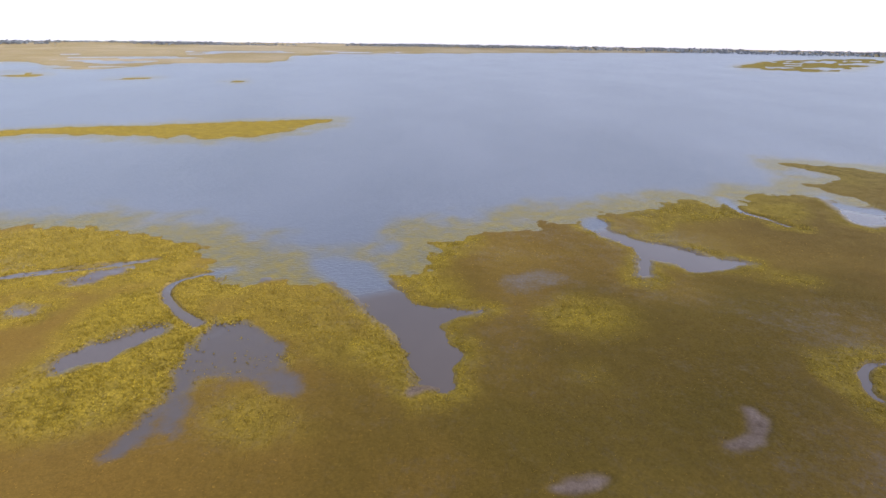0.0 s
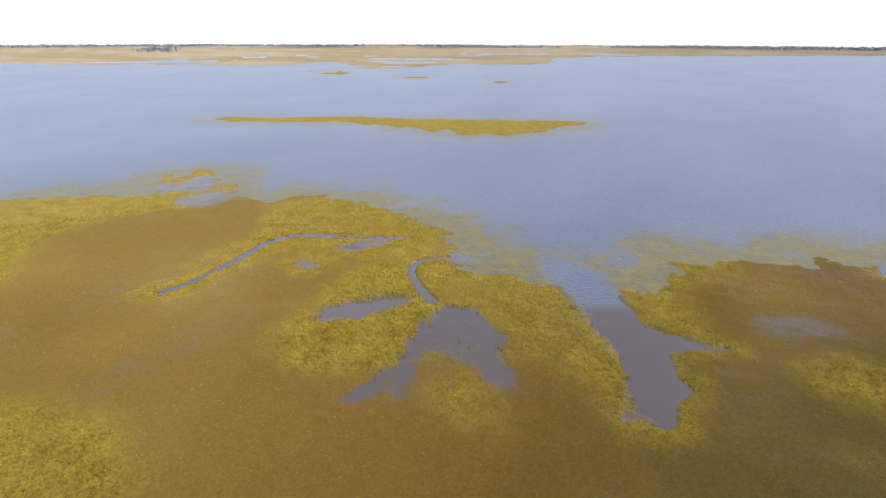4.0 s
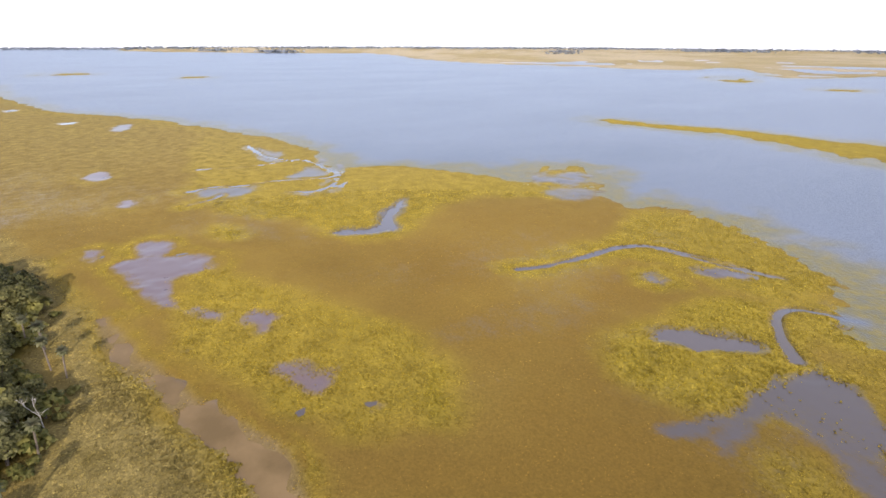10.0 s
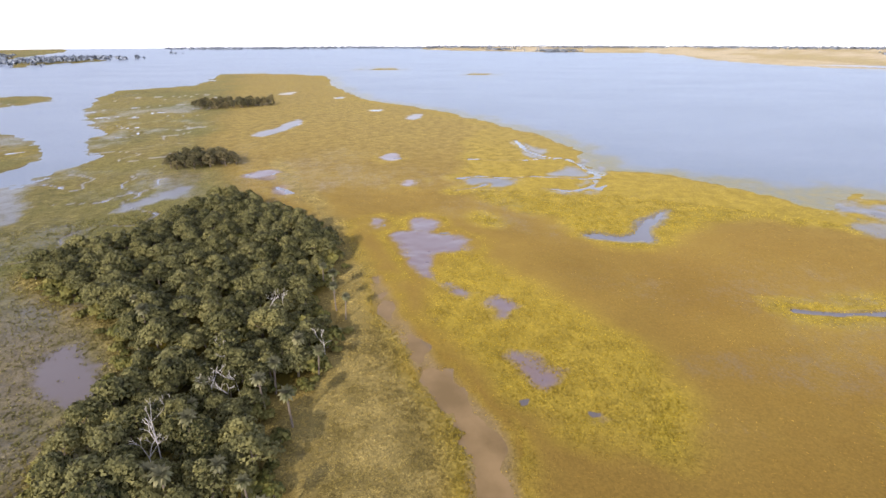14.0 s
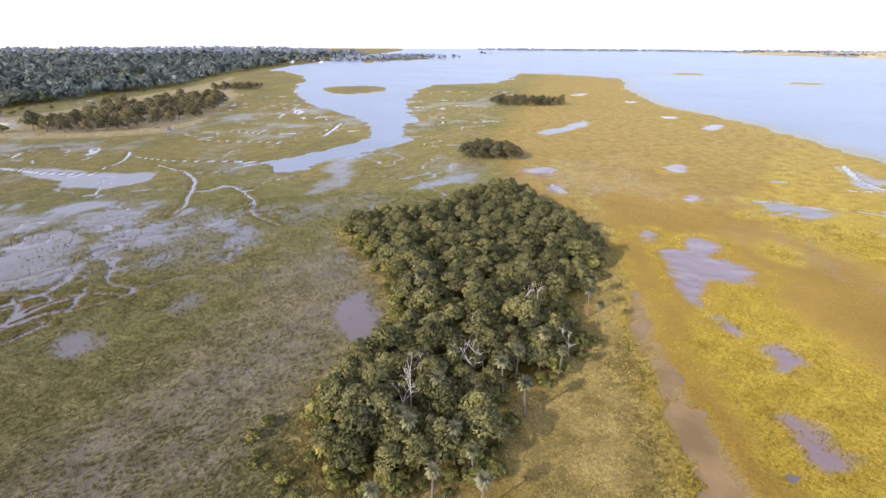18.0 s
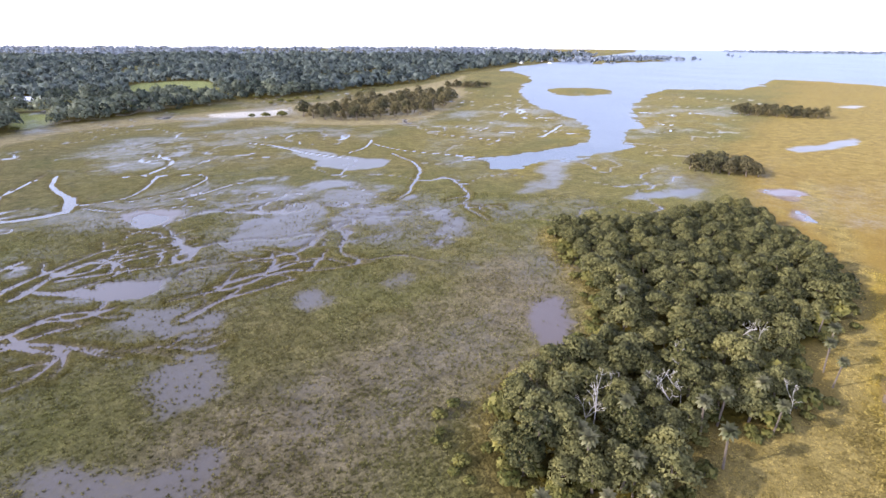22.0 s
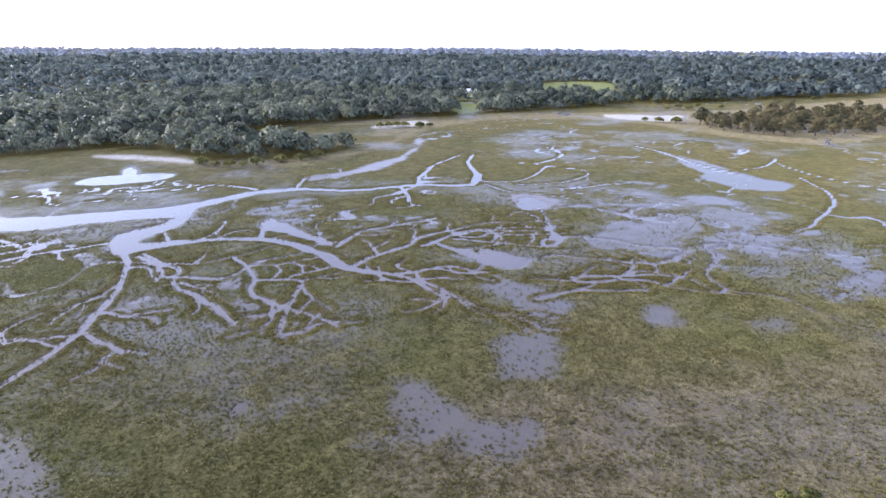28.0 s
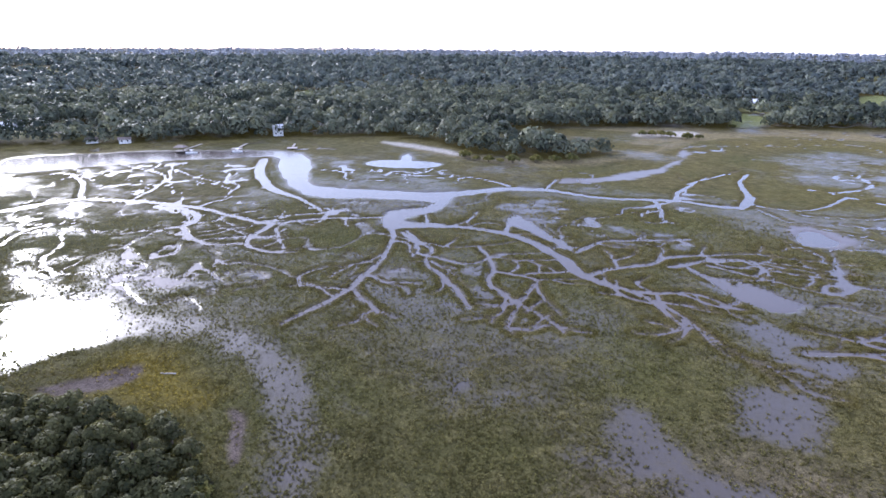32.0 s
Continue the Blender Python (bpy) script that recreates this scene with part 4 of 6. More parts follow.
tint("rust", 0.9, (-52.7, 67.8), (-25.5, 83.3), (-6.6, 78.8), (14.0, 73.9), (11.5, 51.7), (-61.3, 43.8), (-72.5, 55.7))
tint("bright", 0.92, (-21.0, 142.7), (-9.8, 129.1), (-2.0, 122.0), (13.5, 120.8), (2.2, 137.8), (5.6, 159.4), (15.6, 176.2), (-3.8, 173.7), (-7.1, 162.7), (-4.5, 144.8))
tint("bright", 0.92, (21.8, 120.3), (31.3, 127.5), (47.1, 123.4), (46.4, 112.5), (37.3, 106.6), (25.6, 110.1))
tint("bright", 0.92, (76.7, 196.2), (101.7, 213.1), (161.0, 228.5), (138.2, 192.0), (110.5, 200.6), (80.4, 184.6), (78.0, 168.5), (108.0, 143.4), (103.5, 136.2), (79.3, 155.2), (68.8, 172.3))
tint("bright", 0.6, (-24.0, 101.8), (-13.0, 105.5), (-7.1, 97.0), (-10.7, 86.8), (-19.4, 91.4))
tint("bright", 0.6, (-44.5, 82.9), (-35.0, 91.7), (-25.0, 73.7), (-33.3, 68.6))
tint("bright", 0.50, (27.5, 94.9), (33.9, 93.7), (33.6, 88.3), (27.5, 89.3))
# further darkening of the near turf, standing in for dimmer light
tint("dark", 0.7, (2.5, 90.1), (15.2, 108.8), (28.8, 101.2), (53.0, 104.0), (77.9, 95.1), (53.7, 56.2), (4.2, 50.9), (-7.3, 75.7))
tint("rust", 1.0, (-115.5, -12.0), (-107.3, -5.1), (-91.5, 6.6), (-76.3, 11.4), (-62.2, 12.9), (-54.5, 13.1), (-54.7, 9.9), (-62.4, 8.6), (-76.6, 6.4), (-90.1, -0.3), (-107.6, -10.2))
tint("bright", 1.0, (-207.2, -49.3), (-134.9, -27.1), (-105.7, -17.6), (-83.5, -6.7), (-71.5, -0.7), (-62.8, 1.7), (-55.2, 1.7), (-55.3, -1.0), (-63.1, -2.5), (-74.4, -5.4), (-89.0, -13.5), (-110.9, -23.4), (-150.7, -34.6))
tint("mud", 0.35, (-76.7, -97.4), (-80.2, -77.2), (-86.4, -70.4), (-67.0, -71.4), (-51.2, -67.3), (-36.0, -60.1), (-22.6, -59.8), (-19.6, -74.6), (-40.1, -79.6))
isle((-1330, -1165), (-1400, -1070), (-1925, -1190), (-2117, -1480), (-1700, -1400))
MAIN = rounded(shore_1 + shore_2 + shore_3 + shore_4 + shore_5 + shore_6 + shore_7 + [(-3300, -2300), (-4800, -3500), (-3000, -6000), (6000, -6000), (6000, 400), (900, 330), (420, 300)], 1)
FAR = rounded([(6000, 2600), (2300, 1700)] + far_shore_1 + far_shore_2 + far_shore_3 + [(-3600, -260), (-6000, -500), (-6000, 6000), (6000, 6000)], 1)
# the ridge of hammocks parts the golden bay side from the green inner marsh
RIDGE = [(-1250, -500), (-1125, -470), (-800, -330), (-590, -262), (-430, -195), (-300, -150), (-240, -112), (-205, -90), (-150, -75), (-100, -50), (-70, -40), (-30, -25), (60, -10), (130, -20), (400, -40), (6000, -40), (6000, 6000), (-6000, 6000), (-6000, -500)]
WOODS_EDGE = [(900, 60), (416, -160), (382, -188), (353, -216), (334, -238), (300, -276), (262, -305), (218, -338), (180, -403), (74, -482), (-6, -530), (-135, -601), (-172, -648), (-245, -650), (-332, -695), (-403, -730), (-503, -762), (-759, -980), (-1133, -1205), (-1507, -1367), (-2161, -1735), (-3300, -3600), (0, -4850), (3500, -3300), (4600, 500)]
WOODS_POINT = [(235, -320), (196, -325), (152, -300), (122, -302), (92, -318), (72, -362), (110, -352), (180, -378)]
SECOND_HAMMOCK = [(125, -29), (112, -33.9), (101, -38), (90.7, -42), (80, -45.2), (69, -42.5), (61, -36), (62, -20), (85, -8), (120, -12)]
HAMMOCK = [(-140.6, -129.5), (-125.5, -107.0), (-116.5, -92.5), (-103.5, -77.5), (-92.6, -68.6), (-84.0, -66.5), (-74.9, -68.6), (-63.0, -65.5), (-51.5, -58.5), (-46.8, -51.5), (-49.5, -44.4), (-55.8, -37.0), (-61.9, -29.4), (-74.3, -34.4), (-83.0, -37.8), (-91.2, -31.9), (-110.0, -28.2), (-116.6, -36.3), (-125.5, -38.7), (-143.6, -38.3), (-166.5, -43.2), (-186.8, -54.8), (-188.3, -61.1), (-212.2, -85.9), (-222.4, -99.3), (-216.8, -105.5), (-195.4, -108.7), (-163.5, -116.3), (-151.5, -123.3)]


def field(x0, y0):
    """Height of the ground over the tide and what covers it, at plan points."""
    far = smooth(np.hypot(x0, y0), 250, 1500)
    x = x0 + 1.3 * fbm(x0, y0, 6, 3, 1) + (2.2 + 10 * far) * fbm(x0, y0, 26, 2, 3)
    y = y0 + 1.3 * fbm(x0, y0, 6, 3, 2) + (2.2 + 10 * far) * fbm(x0, y0, 26, 2, 4)
    far_land = distance(x, y, FAR)
    land = np.minimum(distance(x, y, MAIN), far_land)
    outer = np.full_like(x, 1e4)
    for p in ISLES:
        outer = np.minimum(outer, distance(x, y, p, True, 30))
    land = np.minimum(land, outer)
    reach = np.hypot(x0, y0)
    bay = np.maximum(smooth(land, -16, -8), smooth(reach, 450, 900))
    open_water = smooth(land, -2, 6)
    fine = fbm(x0, y0, 2.4, 2, 5)
    lumps = 0.10 * fine + 0.09 * fbm(x0, y0, 11, 3, 6) + 0.05 * fbm(x0, y0, 60, 2, 8)
    level = -0.75 + 1.05 * smooth(land, 17, -12)
    wet = np.zeros_like(x)
    for share, p in FLOODS:
        wet = np.maximum(wet, share * smooth(distance(x, y, p, True, 25), 9, -9))
    inner = smooth(distance(x, y, RIDGE), -20, 25)
    level -= wet * (0.42 - 0.36 * inner)
    streaks = fbm(x0 * 0.9 + y0 * 0.3, (y0 - 0.35 * x0) * 1.7, 15, 4, 9)
    lumps = lumps + smooth(wet, 0.05, 0.35) * (1 - 0.7 * inner) * (0.16 * streaks + 0.22 * fbm(x0, y0, 4.2, 3, 70))
    shine, film, silt = np.zeros_like(x), np.zeros_like(x), np.zeros_like(x)
    rough_edge = fbm(x0, y0, 18, 4, 71) + 2.5 * far * fbm(x0, y0, 45, 3, 80)
    for share, p in SHEENS:
        soft = 3.2 + 9 * (1 - share)
        drowned = smooth(distance(x, y, p, True, 40) + (3.0 + 0.5 * soft) * rough_edge + 2.5 * streaks, 0.8 * soft, -0.9 * soft)
        shine = np.maximum(shine, drowned)
        film = np.maximum(film, (0.12 + 0.8 * share) * drowned * (1 - 0.25 * far))
    lumps = lumps * (1 - 0.8 * shine)
    level = level + shine * (0.14 - level) * smooth(level, -0.1, 0.1)
    # rills wind through the inner marsh, along the level lines of a slow noise
    winding, twigs = fbm(x, y, 48, 3, 60), fbm(x, y, 21, 3, 67)
    band = inner * smooth(reach, 110, 170) * smooth(reach, 900, 700)
    rill = smooth(np.abs(winding), 0.035, 0.008) * smooth(fbm(x0, y0, 120, 2, 61), -0.45, 0.0) * band
    rill = np.maximum(rill, smooth(np.abs(twigs), 0.05, 0.015) * smooth(wet, 0.2, 0.4) * band)
    film = np.maximum(film, smooth(wet, 0.1, 0.42) * np.clip(0.34 + 0.95 * streaks + 0.25 * fine, 0, 0.95))
    film = np.maximum(film, inner * smooth(reach, 900, 500) * np.clip(0.22 + 0.5 * fbm(x0, y0 * 1.3, 38, 4, 78), 0, 0.5))
    film = np.maximum(film, (1 - inner) * smooth(reach, 500, 250) * np.clip(0.12 + 0.42 * fbm(x0 * 0.8, y0, 60, 4, 81), 0, 0.36))
    pink = 0.12 * (1 - inner)
    maze = smooth(x0 - 0.25 * y0, 130, 175) * smooth(reach, 420, 360) * smooth(wet, 0.2, 0.4) * inner
    rill = np.maximum(rill, 1.7 * maze * smooth(np.abs(fbm(x, y * 1.2, 24, 3, 79)), 0.075, 0.03))
    level -= 0.6 * smooth(fbm(x0, y0 * 1.4, 300, 4, 66), 0.2, 0.36) * smooth(far_land, -40, -150)
    cut = np.full_like(x, 1e4)
    mud = np.zeros_like(x)
    for kind, p in POOLS:
        d = distance(x, y, p, True, 14)
        if kind == "mud":
            mud = np.maximum(mud, smooth(d, 1.2, -0.8))
            level = np.where(d < 1, np.minimum(level, 0.16), level)
            continue
        if kind == "open":
            level = np.minimum(level, 0.34 - 0.80 * smooth(d + 0.8 * rough_edge, 2.4, -4.2))
            film = np.maximum(film, 0.75 * smooth(d + 2.5 * rough_edge, 5, -2))
        elif kind in ("wet", "pan", "brown"):
            film = np.maximum(film, (0.92 - 0.55 * far) * smooth(d + (4.6 + 9 * far) * rough_edge + 1.2 * fine, 3.2 + 6 * far, -3.2 - 6 * far))
            pink = np.maximum(pink, (1.0 if kind == "pan" else 0.35) * smooth(d, 8, 3))
            level = level + smooth(d, 5, 0) * (0.16 - level)
            lumps = lumps * (1 - 0.85 * smooth(d, 5, 0))
        else:
            level = np.minimum(level, 0.30 - 0.42 * smooth(d, 3, -1.2))
            silt = np.maximum(silt, smooth(d, 5, 0))
            mud = np.maximum(mud, 0.4 * smooth(d + 1.5 * rough_edge, 3, 0))
        cut = np.minimum(cut, d)
    levee = np.zeros_like(x)
    narrow = 1 + 0.5 * smooth(reach, 180, 330)
    for p in CREEKS:
        d = distance(x0 * 0.45 + x * 0.55, y0 * 0.45 + y * 0.55, p, False, 8)
        level = np.minimum(level, 0.36 - 0.9 * smooth(d, 0.9 * narrow, -1.0))
        mud = np.maximum(mud, 0.35 * smooth(np.abs(d - 0.3), 0.7, 0.2))
        levee = np.maximum(levee, smooth(np.abs(d - 1.7), 1.4, 0.3))
        film = np.maximum(film * (1 - 0.6 * smooth(np.abs(d - 1.7), 1.4, 0.3)), 0.4 * smooth(d, 0.9, -0.3))
        cut = np.minimum(cut, d)
    level = np.minimum(level, 0.36 - 0.42 * rill)
    mud = np.maximum(mud, 0.3 * smooth(rill, 0.1, 0.5))
    # dark rims of the rills: tall grass and mud, plus bank shadow painted in
    banks = smooth(rill, 0.02, 0.2) * (1 - smooth(rill, 0.4, 0.8))
    film = np.maximum(film, 0.6 * smooth(rill, 0.3, 0.8))
    ragged = 0.30 * fbm(x0, y0, 6, 4, 62) * smooth(cut, 10, 1) * smooth(cut, -9, -1) * (1 - 0.75 * inner) + 0.30 * fbm(x0, y0, 9, 4, 64) * smooth(np.abs(land), 24, 5)
    firm = distance(x, y, rounded(HAMMOCK, 1), True, 60)
    rise = smooth(firm, 8, -12)
    woods = np.minimum(distance(x, y, WOODS_EDGE), distance(x, y, WOODS_POINT, True, 80))
    ragged = ragged - 0.5 * smooth(fbm(x0, y0 * 1.6, 60, 3, 76), -0.1, 0.35) * smooth(outer, 4, -4) * smooth(reach, 900, 1100)
    height = level + ragged + lumps * (1 - 0.5 * open_water) + 1.1 * rise + 0.5 * smooth(distance(x, y, SECOND_HAMMOCK, True, 30), 14, -4) + 2.2 * smooth(woods, 25, -60) + 14 * smooth(reach, 2000, 4900) * smooth(np.minimum(woods, distance(x, y, FAR)), 0, -500)
    gold = smooth(distance(x, y, RIDGE) + (8 + 30 * far) * fbm(x0, y0, 45, 3, 63), 10 + 40 * far, -10 - 60 * far)
    weights = dict(rust=0 * x, bright=0 * x, dark=0 * x, tan=0 * x, sand=0 * x, meadow=0 * x, green=0 * x, mud=0 * x, dry=0 * x)
    over_bay = smooth(far_land, 20, -30)
    film = np.maximum(film, (0.3 + 0.3 * inner) * smooth(land, -12, 1) * smooth(fbm(x0, y0, 30, 3, 74), -0.2, 0.4))
    bands = smooth(fbm(x0 * 0.35, y0, 130, 4, 75), -0.3, 0.3)
    # no real sand here: this weight and tan below pale the far shore like haze
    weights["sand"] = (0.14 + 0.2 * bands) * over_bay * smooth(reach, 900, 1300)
    wander, blotch = 3 * fbm(x0, y0, 9, 2, 12), fbm(x0, y0, 16, 4, 69)
    for kind, share, p in COVERS:
        soft = {"sand": 3, "meadow": 3, "tan": 5, "dark": 24, "rust": 14 if share < 1 else 4, "dry": 4, "bright": 6}.get(kind, 9)
        weights[kind] = np.maximum(weights[kind], share * smooth(distance(x + wander, y, p, True, 40) + 0.6 * soft * blotch, soft, -soft))
    weights["sand"] = np.maximum(weights["sand"], 0.14 * weights["tan"] * smooth(-y0, 220, 300))
    edge = np.maximum(0.85 * smooth(land, -34, -4) * smooth(fbm(x0, y0, 40, 3, 14), -0.35, 0.35), 0.75 * smooth(cut + 6 * rough_edge, 9, 1) * gold * smooth(reach, 500, 250) * (1 - 0.7 * np.maximum(silt, smooth(pink, 0.6, 0.9))))
    bright = np.maximum(np.maximum(weights["bright"], 0.9 * smooth(outer, 8, -4) * gold), edge * (0.25 + 0.75 * gold))
    tan = np.maximum(np.maximum(weights["tan"], smooth(firm, 9, 0) * 0.8), (0.95 - 0.45 * bands) * over_bay)
    glade = smooth(fbm(x0 - 0.4 * y0, y0 * 1.7, 150, 3, 40), 0.27, 0.35) * smooth(woods, -10, -40)
    weights["meadow"] = np.maximum(weights["meadow"], 0.7 * glade)
    # tan grows with reach: paling by haze put into the marsh colour
    tan = np.maximum(tan, 0.42 * inner * smooth(reach, 150, 450) * smooth(fbm(x0, y0, 55, 3, 77), -0.5, 0.2))
    tan = np.maximum(tan, 0.75 * gold * smooth(reach, 140, 420) * (1 - 0.8 * smooth(outer, 8, -4)))
    mud = np.maximum(mud, weights["mud"])
    # ground beneath hammock and woods takes the dark cover, except in clearings
    tree_floor = smooth(np.minimum(firm, woods), 1, -4) * (1 - np.maximum(glade, weights["meadow"]))
    tan = tan * (1 - tree_floor)
    rust = weights["rust"] * 0.95
    rust = np.maximum(rust, 0.4 * gold * smooth(fbm(x0, y0, 70, 3, 15), 0.15, 0.6) * (1 - weights["green"]))
    brown = smooth(shine, 0.1, 0.8) * (1 - gold) * 0.2 * smooth(np.hypot(x0 + 60, y0 + 75) + 25 * fbm(x0, y0, 25, 3, 65), 100, 35)
    return dict(h=height, land=land, gold=gold * (1 - 0.3 * smooth(reach, 220, 600)), bright=bright * (1 - 0.4 * weights["dark"]) * (1 - 0.85 * smooth(weights["rust"], 0.8, 1.0)), rust=rust, tan=tan * (1 - weights["sand"]), mud=np.maximum(mud, brown), sand=weights["sand"], meadow=weights["meadow"] * (1 - 0.4 * glade), glade=glade,
                dark=np.maximum(np.maximum(weights["dark"] * 0.95, 0.6 * np.maximum(banks, 0.8 * levee * inner)), tree_floor), wet=np.maximum(wet, 0.5 * shine), silt=silt, pink=pink, film=np.clip(film * (1 - weights["dry"]) * (1 - 0.35 * maze) * (1 - 0.8 * weights["dark"] * (reach < 140)), 0, 1), bay=bay, woods=woods, firm=firm, cut=cut)


# ---- building helpers ----
def mesh_from(name, verts, faces, mat=None, smooth_faces=False):
    """A mesh from arrays; faces is an (n, 3) or (n, 4) array."""
    me = bpy.data.meshes.new(name)
    v, f = np.asarray(verts, np.float32), np.asarray(faces, np.int32)
    me.vertices.add(len(v))
    me.vertices.foreach_set("co", v.ravel())
    me.loops.add(f.size)
    me.loops.foreach_set("vertex_index", f.ravel())
    me.polygons.add(len(f))
    me.polygons.foreach_set("loop_start", np.arange(len(f), dtype=np.int32) * f.shape[1])
    me.polygons.foreach_set("use_smooth", np.full(len(f), smooth_faces))
    me.update(calc_edges=True)
    if mat:
        me.materials.append(mat)
    return me


def paint(me, name, *rgba):
    a = me.attributes.new(name, "FLOAT_COLOR", "POINT")
    a.data.foreach_set("color", np.stack(rgba, -1).astype(np.float32).ravel())


def soften(me, normals):
    """The direction in which leaves and blades shade: that of the whole plant."""
    n = np.asarray(normals, np.float32)
    a = me.attributes.new("soft", "FLOAT_VECTOR", "POINT")
    a.data.foreach_set("vector", (n / np.linalg.norm(n, axis=1)[:, None]).ravel())


def clothe(me, f):
    paint(me, "cover", f["gold"], f["bright"], f["rust"], f["tan"])
    paint(me, "bare", f["mud"], f["sand"], f["meadow"], f["dark"])


def part(name, me, parent, label=""):
    ob = new(name, me)
    ob.parent = parent
    return tagged(ob, label)


# ---- ground and water: one sheet out to the horizon, finer where the camera hovers ----
headings = np.concatenate([np.arange(-50, 262, 0.25), np.arange(262, 310, 2.4)])
angles = np.concatenate([np.arange(52, 25, -0.2), np.arange(25, 10, -0.11), np.arange(10, 0.76, -0.085), [0.752]])
rings = np.concatenate([[0.5, 20, 38, 46], 65 / np.tan(np.radians(angles))])
hh, rr = np.meshgrid(np.radians(headings), rings, indexing="ij")
gx, gy = (-np.sin(hh) * rr).ravel(), (np.cos(hh) * rr).ravel()
cover_at = field(gx, gy)
nh, nr = hh.shape


def sample(x, y):
    """What the sheet of ground holds nearest to plan points."""
    a = (np.degrees(np.arctan2(-x, y)) + 50) % 360 - 50
    i = np.clip(np.searchsorted(headings, a), 0, nh - 1)
    j = np.clip(np.searchsorted(rings, np.hypot(x, y)), 0, nr - 1)
    return {k: v[i * nr + j] for k, v in cover_at.items()}


def ground_at(x, y):
    return float(sample(np.array([float(x)]), np.array([float(y)]))["h"][0])


def sheet_faces(step):
    i = np.arange(0, nh, step)
    j = np.unique(np.append(np.arange(0, nr, step), nr - 1))
    k = np.roll(i, -1)
    a = (i[:, None] * nr + j[None, :-1]).ravel()
    b = (i[:, None] * nr + j[None, 1:]).ravel()
    c = (k[:, None] * nr + j[None, 1:]).ravel()
    e = (k[:, None] * nr + j[None, :-1]).ravel()
    return np.stack([a, b, c, e], 1)[:, ::-1]


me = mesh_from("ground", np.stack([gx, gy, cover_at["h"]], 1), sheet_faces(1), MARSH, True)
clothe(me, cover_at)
paint(me, "film", cover_at["film"], cover_at["pink"], cover_at["film"], cover_at["film"])
tagged(new("ground", me), "golden and green salt marsh with mud banks and hammocks", "marsh", kind="structure")
quads = sheet_faces(1)
low = cover_at["h"][quads].min(1) < 0.12
small = low & (cover_at["h"][quads].max(1) > -0.45) & (np.hypot(gx[quads[:, 0]], gy[quads[:, 0]]) < 600)
cells = np.arange(len(quads)).reshape(nh, nr - 1)[: nh // 2 * 2, : (nr - 1) // 2 * 2].reshape(nh // 2, 2, -1, 2).swapaxes(1, 2).reshape(-1, 4)
fine = small[cells].any(1)
wide = low[cells].any(1) & ~fine
big = np.stack([quads[cells[wide, 2], 0], quads[cells[wide, 3], 1], quads[cells[wide, 1], 2], quads[cells[wide, 0], 3]], 1)
rest = np.setdiff1d(np.arange(len(quads)), cells.ravel())
faces = np.concatenate([quads[cells[fine].ravel()], big, quads[rest]])
used, faces = np.unique(faces, return_inverse=True)
me = mesh_from("water", np.stack([gx[used], gy[used], np.zeros(len(used))], 1), faces.reshape(-1, 4), WATER, True)
shallow = smooth(cover_at["land"] + 14 * fbm(gx, gy, 12, 4, 68), 26, 5) * smooth(cover_at["land"], -60, 0) * cover_at["gold"] * smooth(cover_at["cut"], -2, 4)
paint(me, "water", *(v[used] for v in (np.clip(-cover_at["h"], -1, 1), cover_at["silt"], cover_at["bay"], 0.85 * shallow)))
tagged(new("water", me), "calm blue-grey tidal water of the bay, creeks and pools", "water", kind="structure")


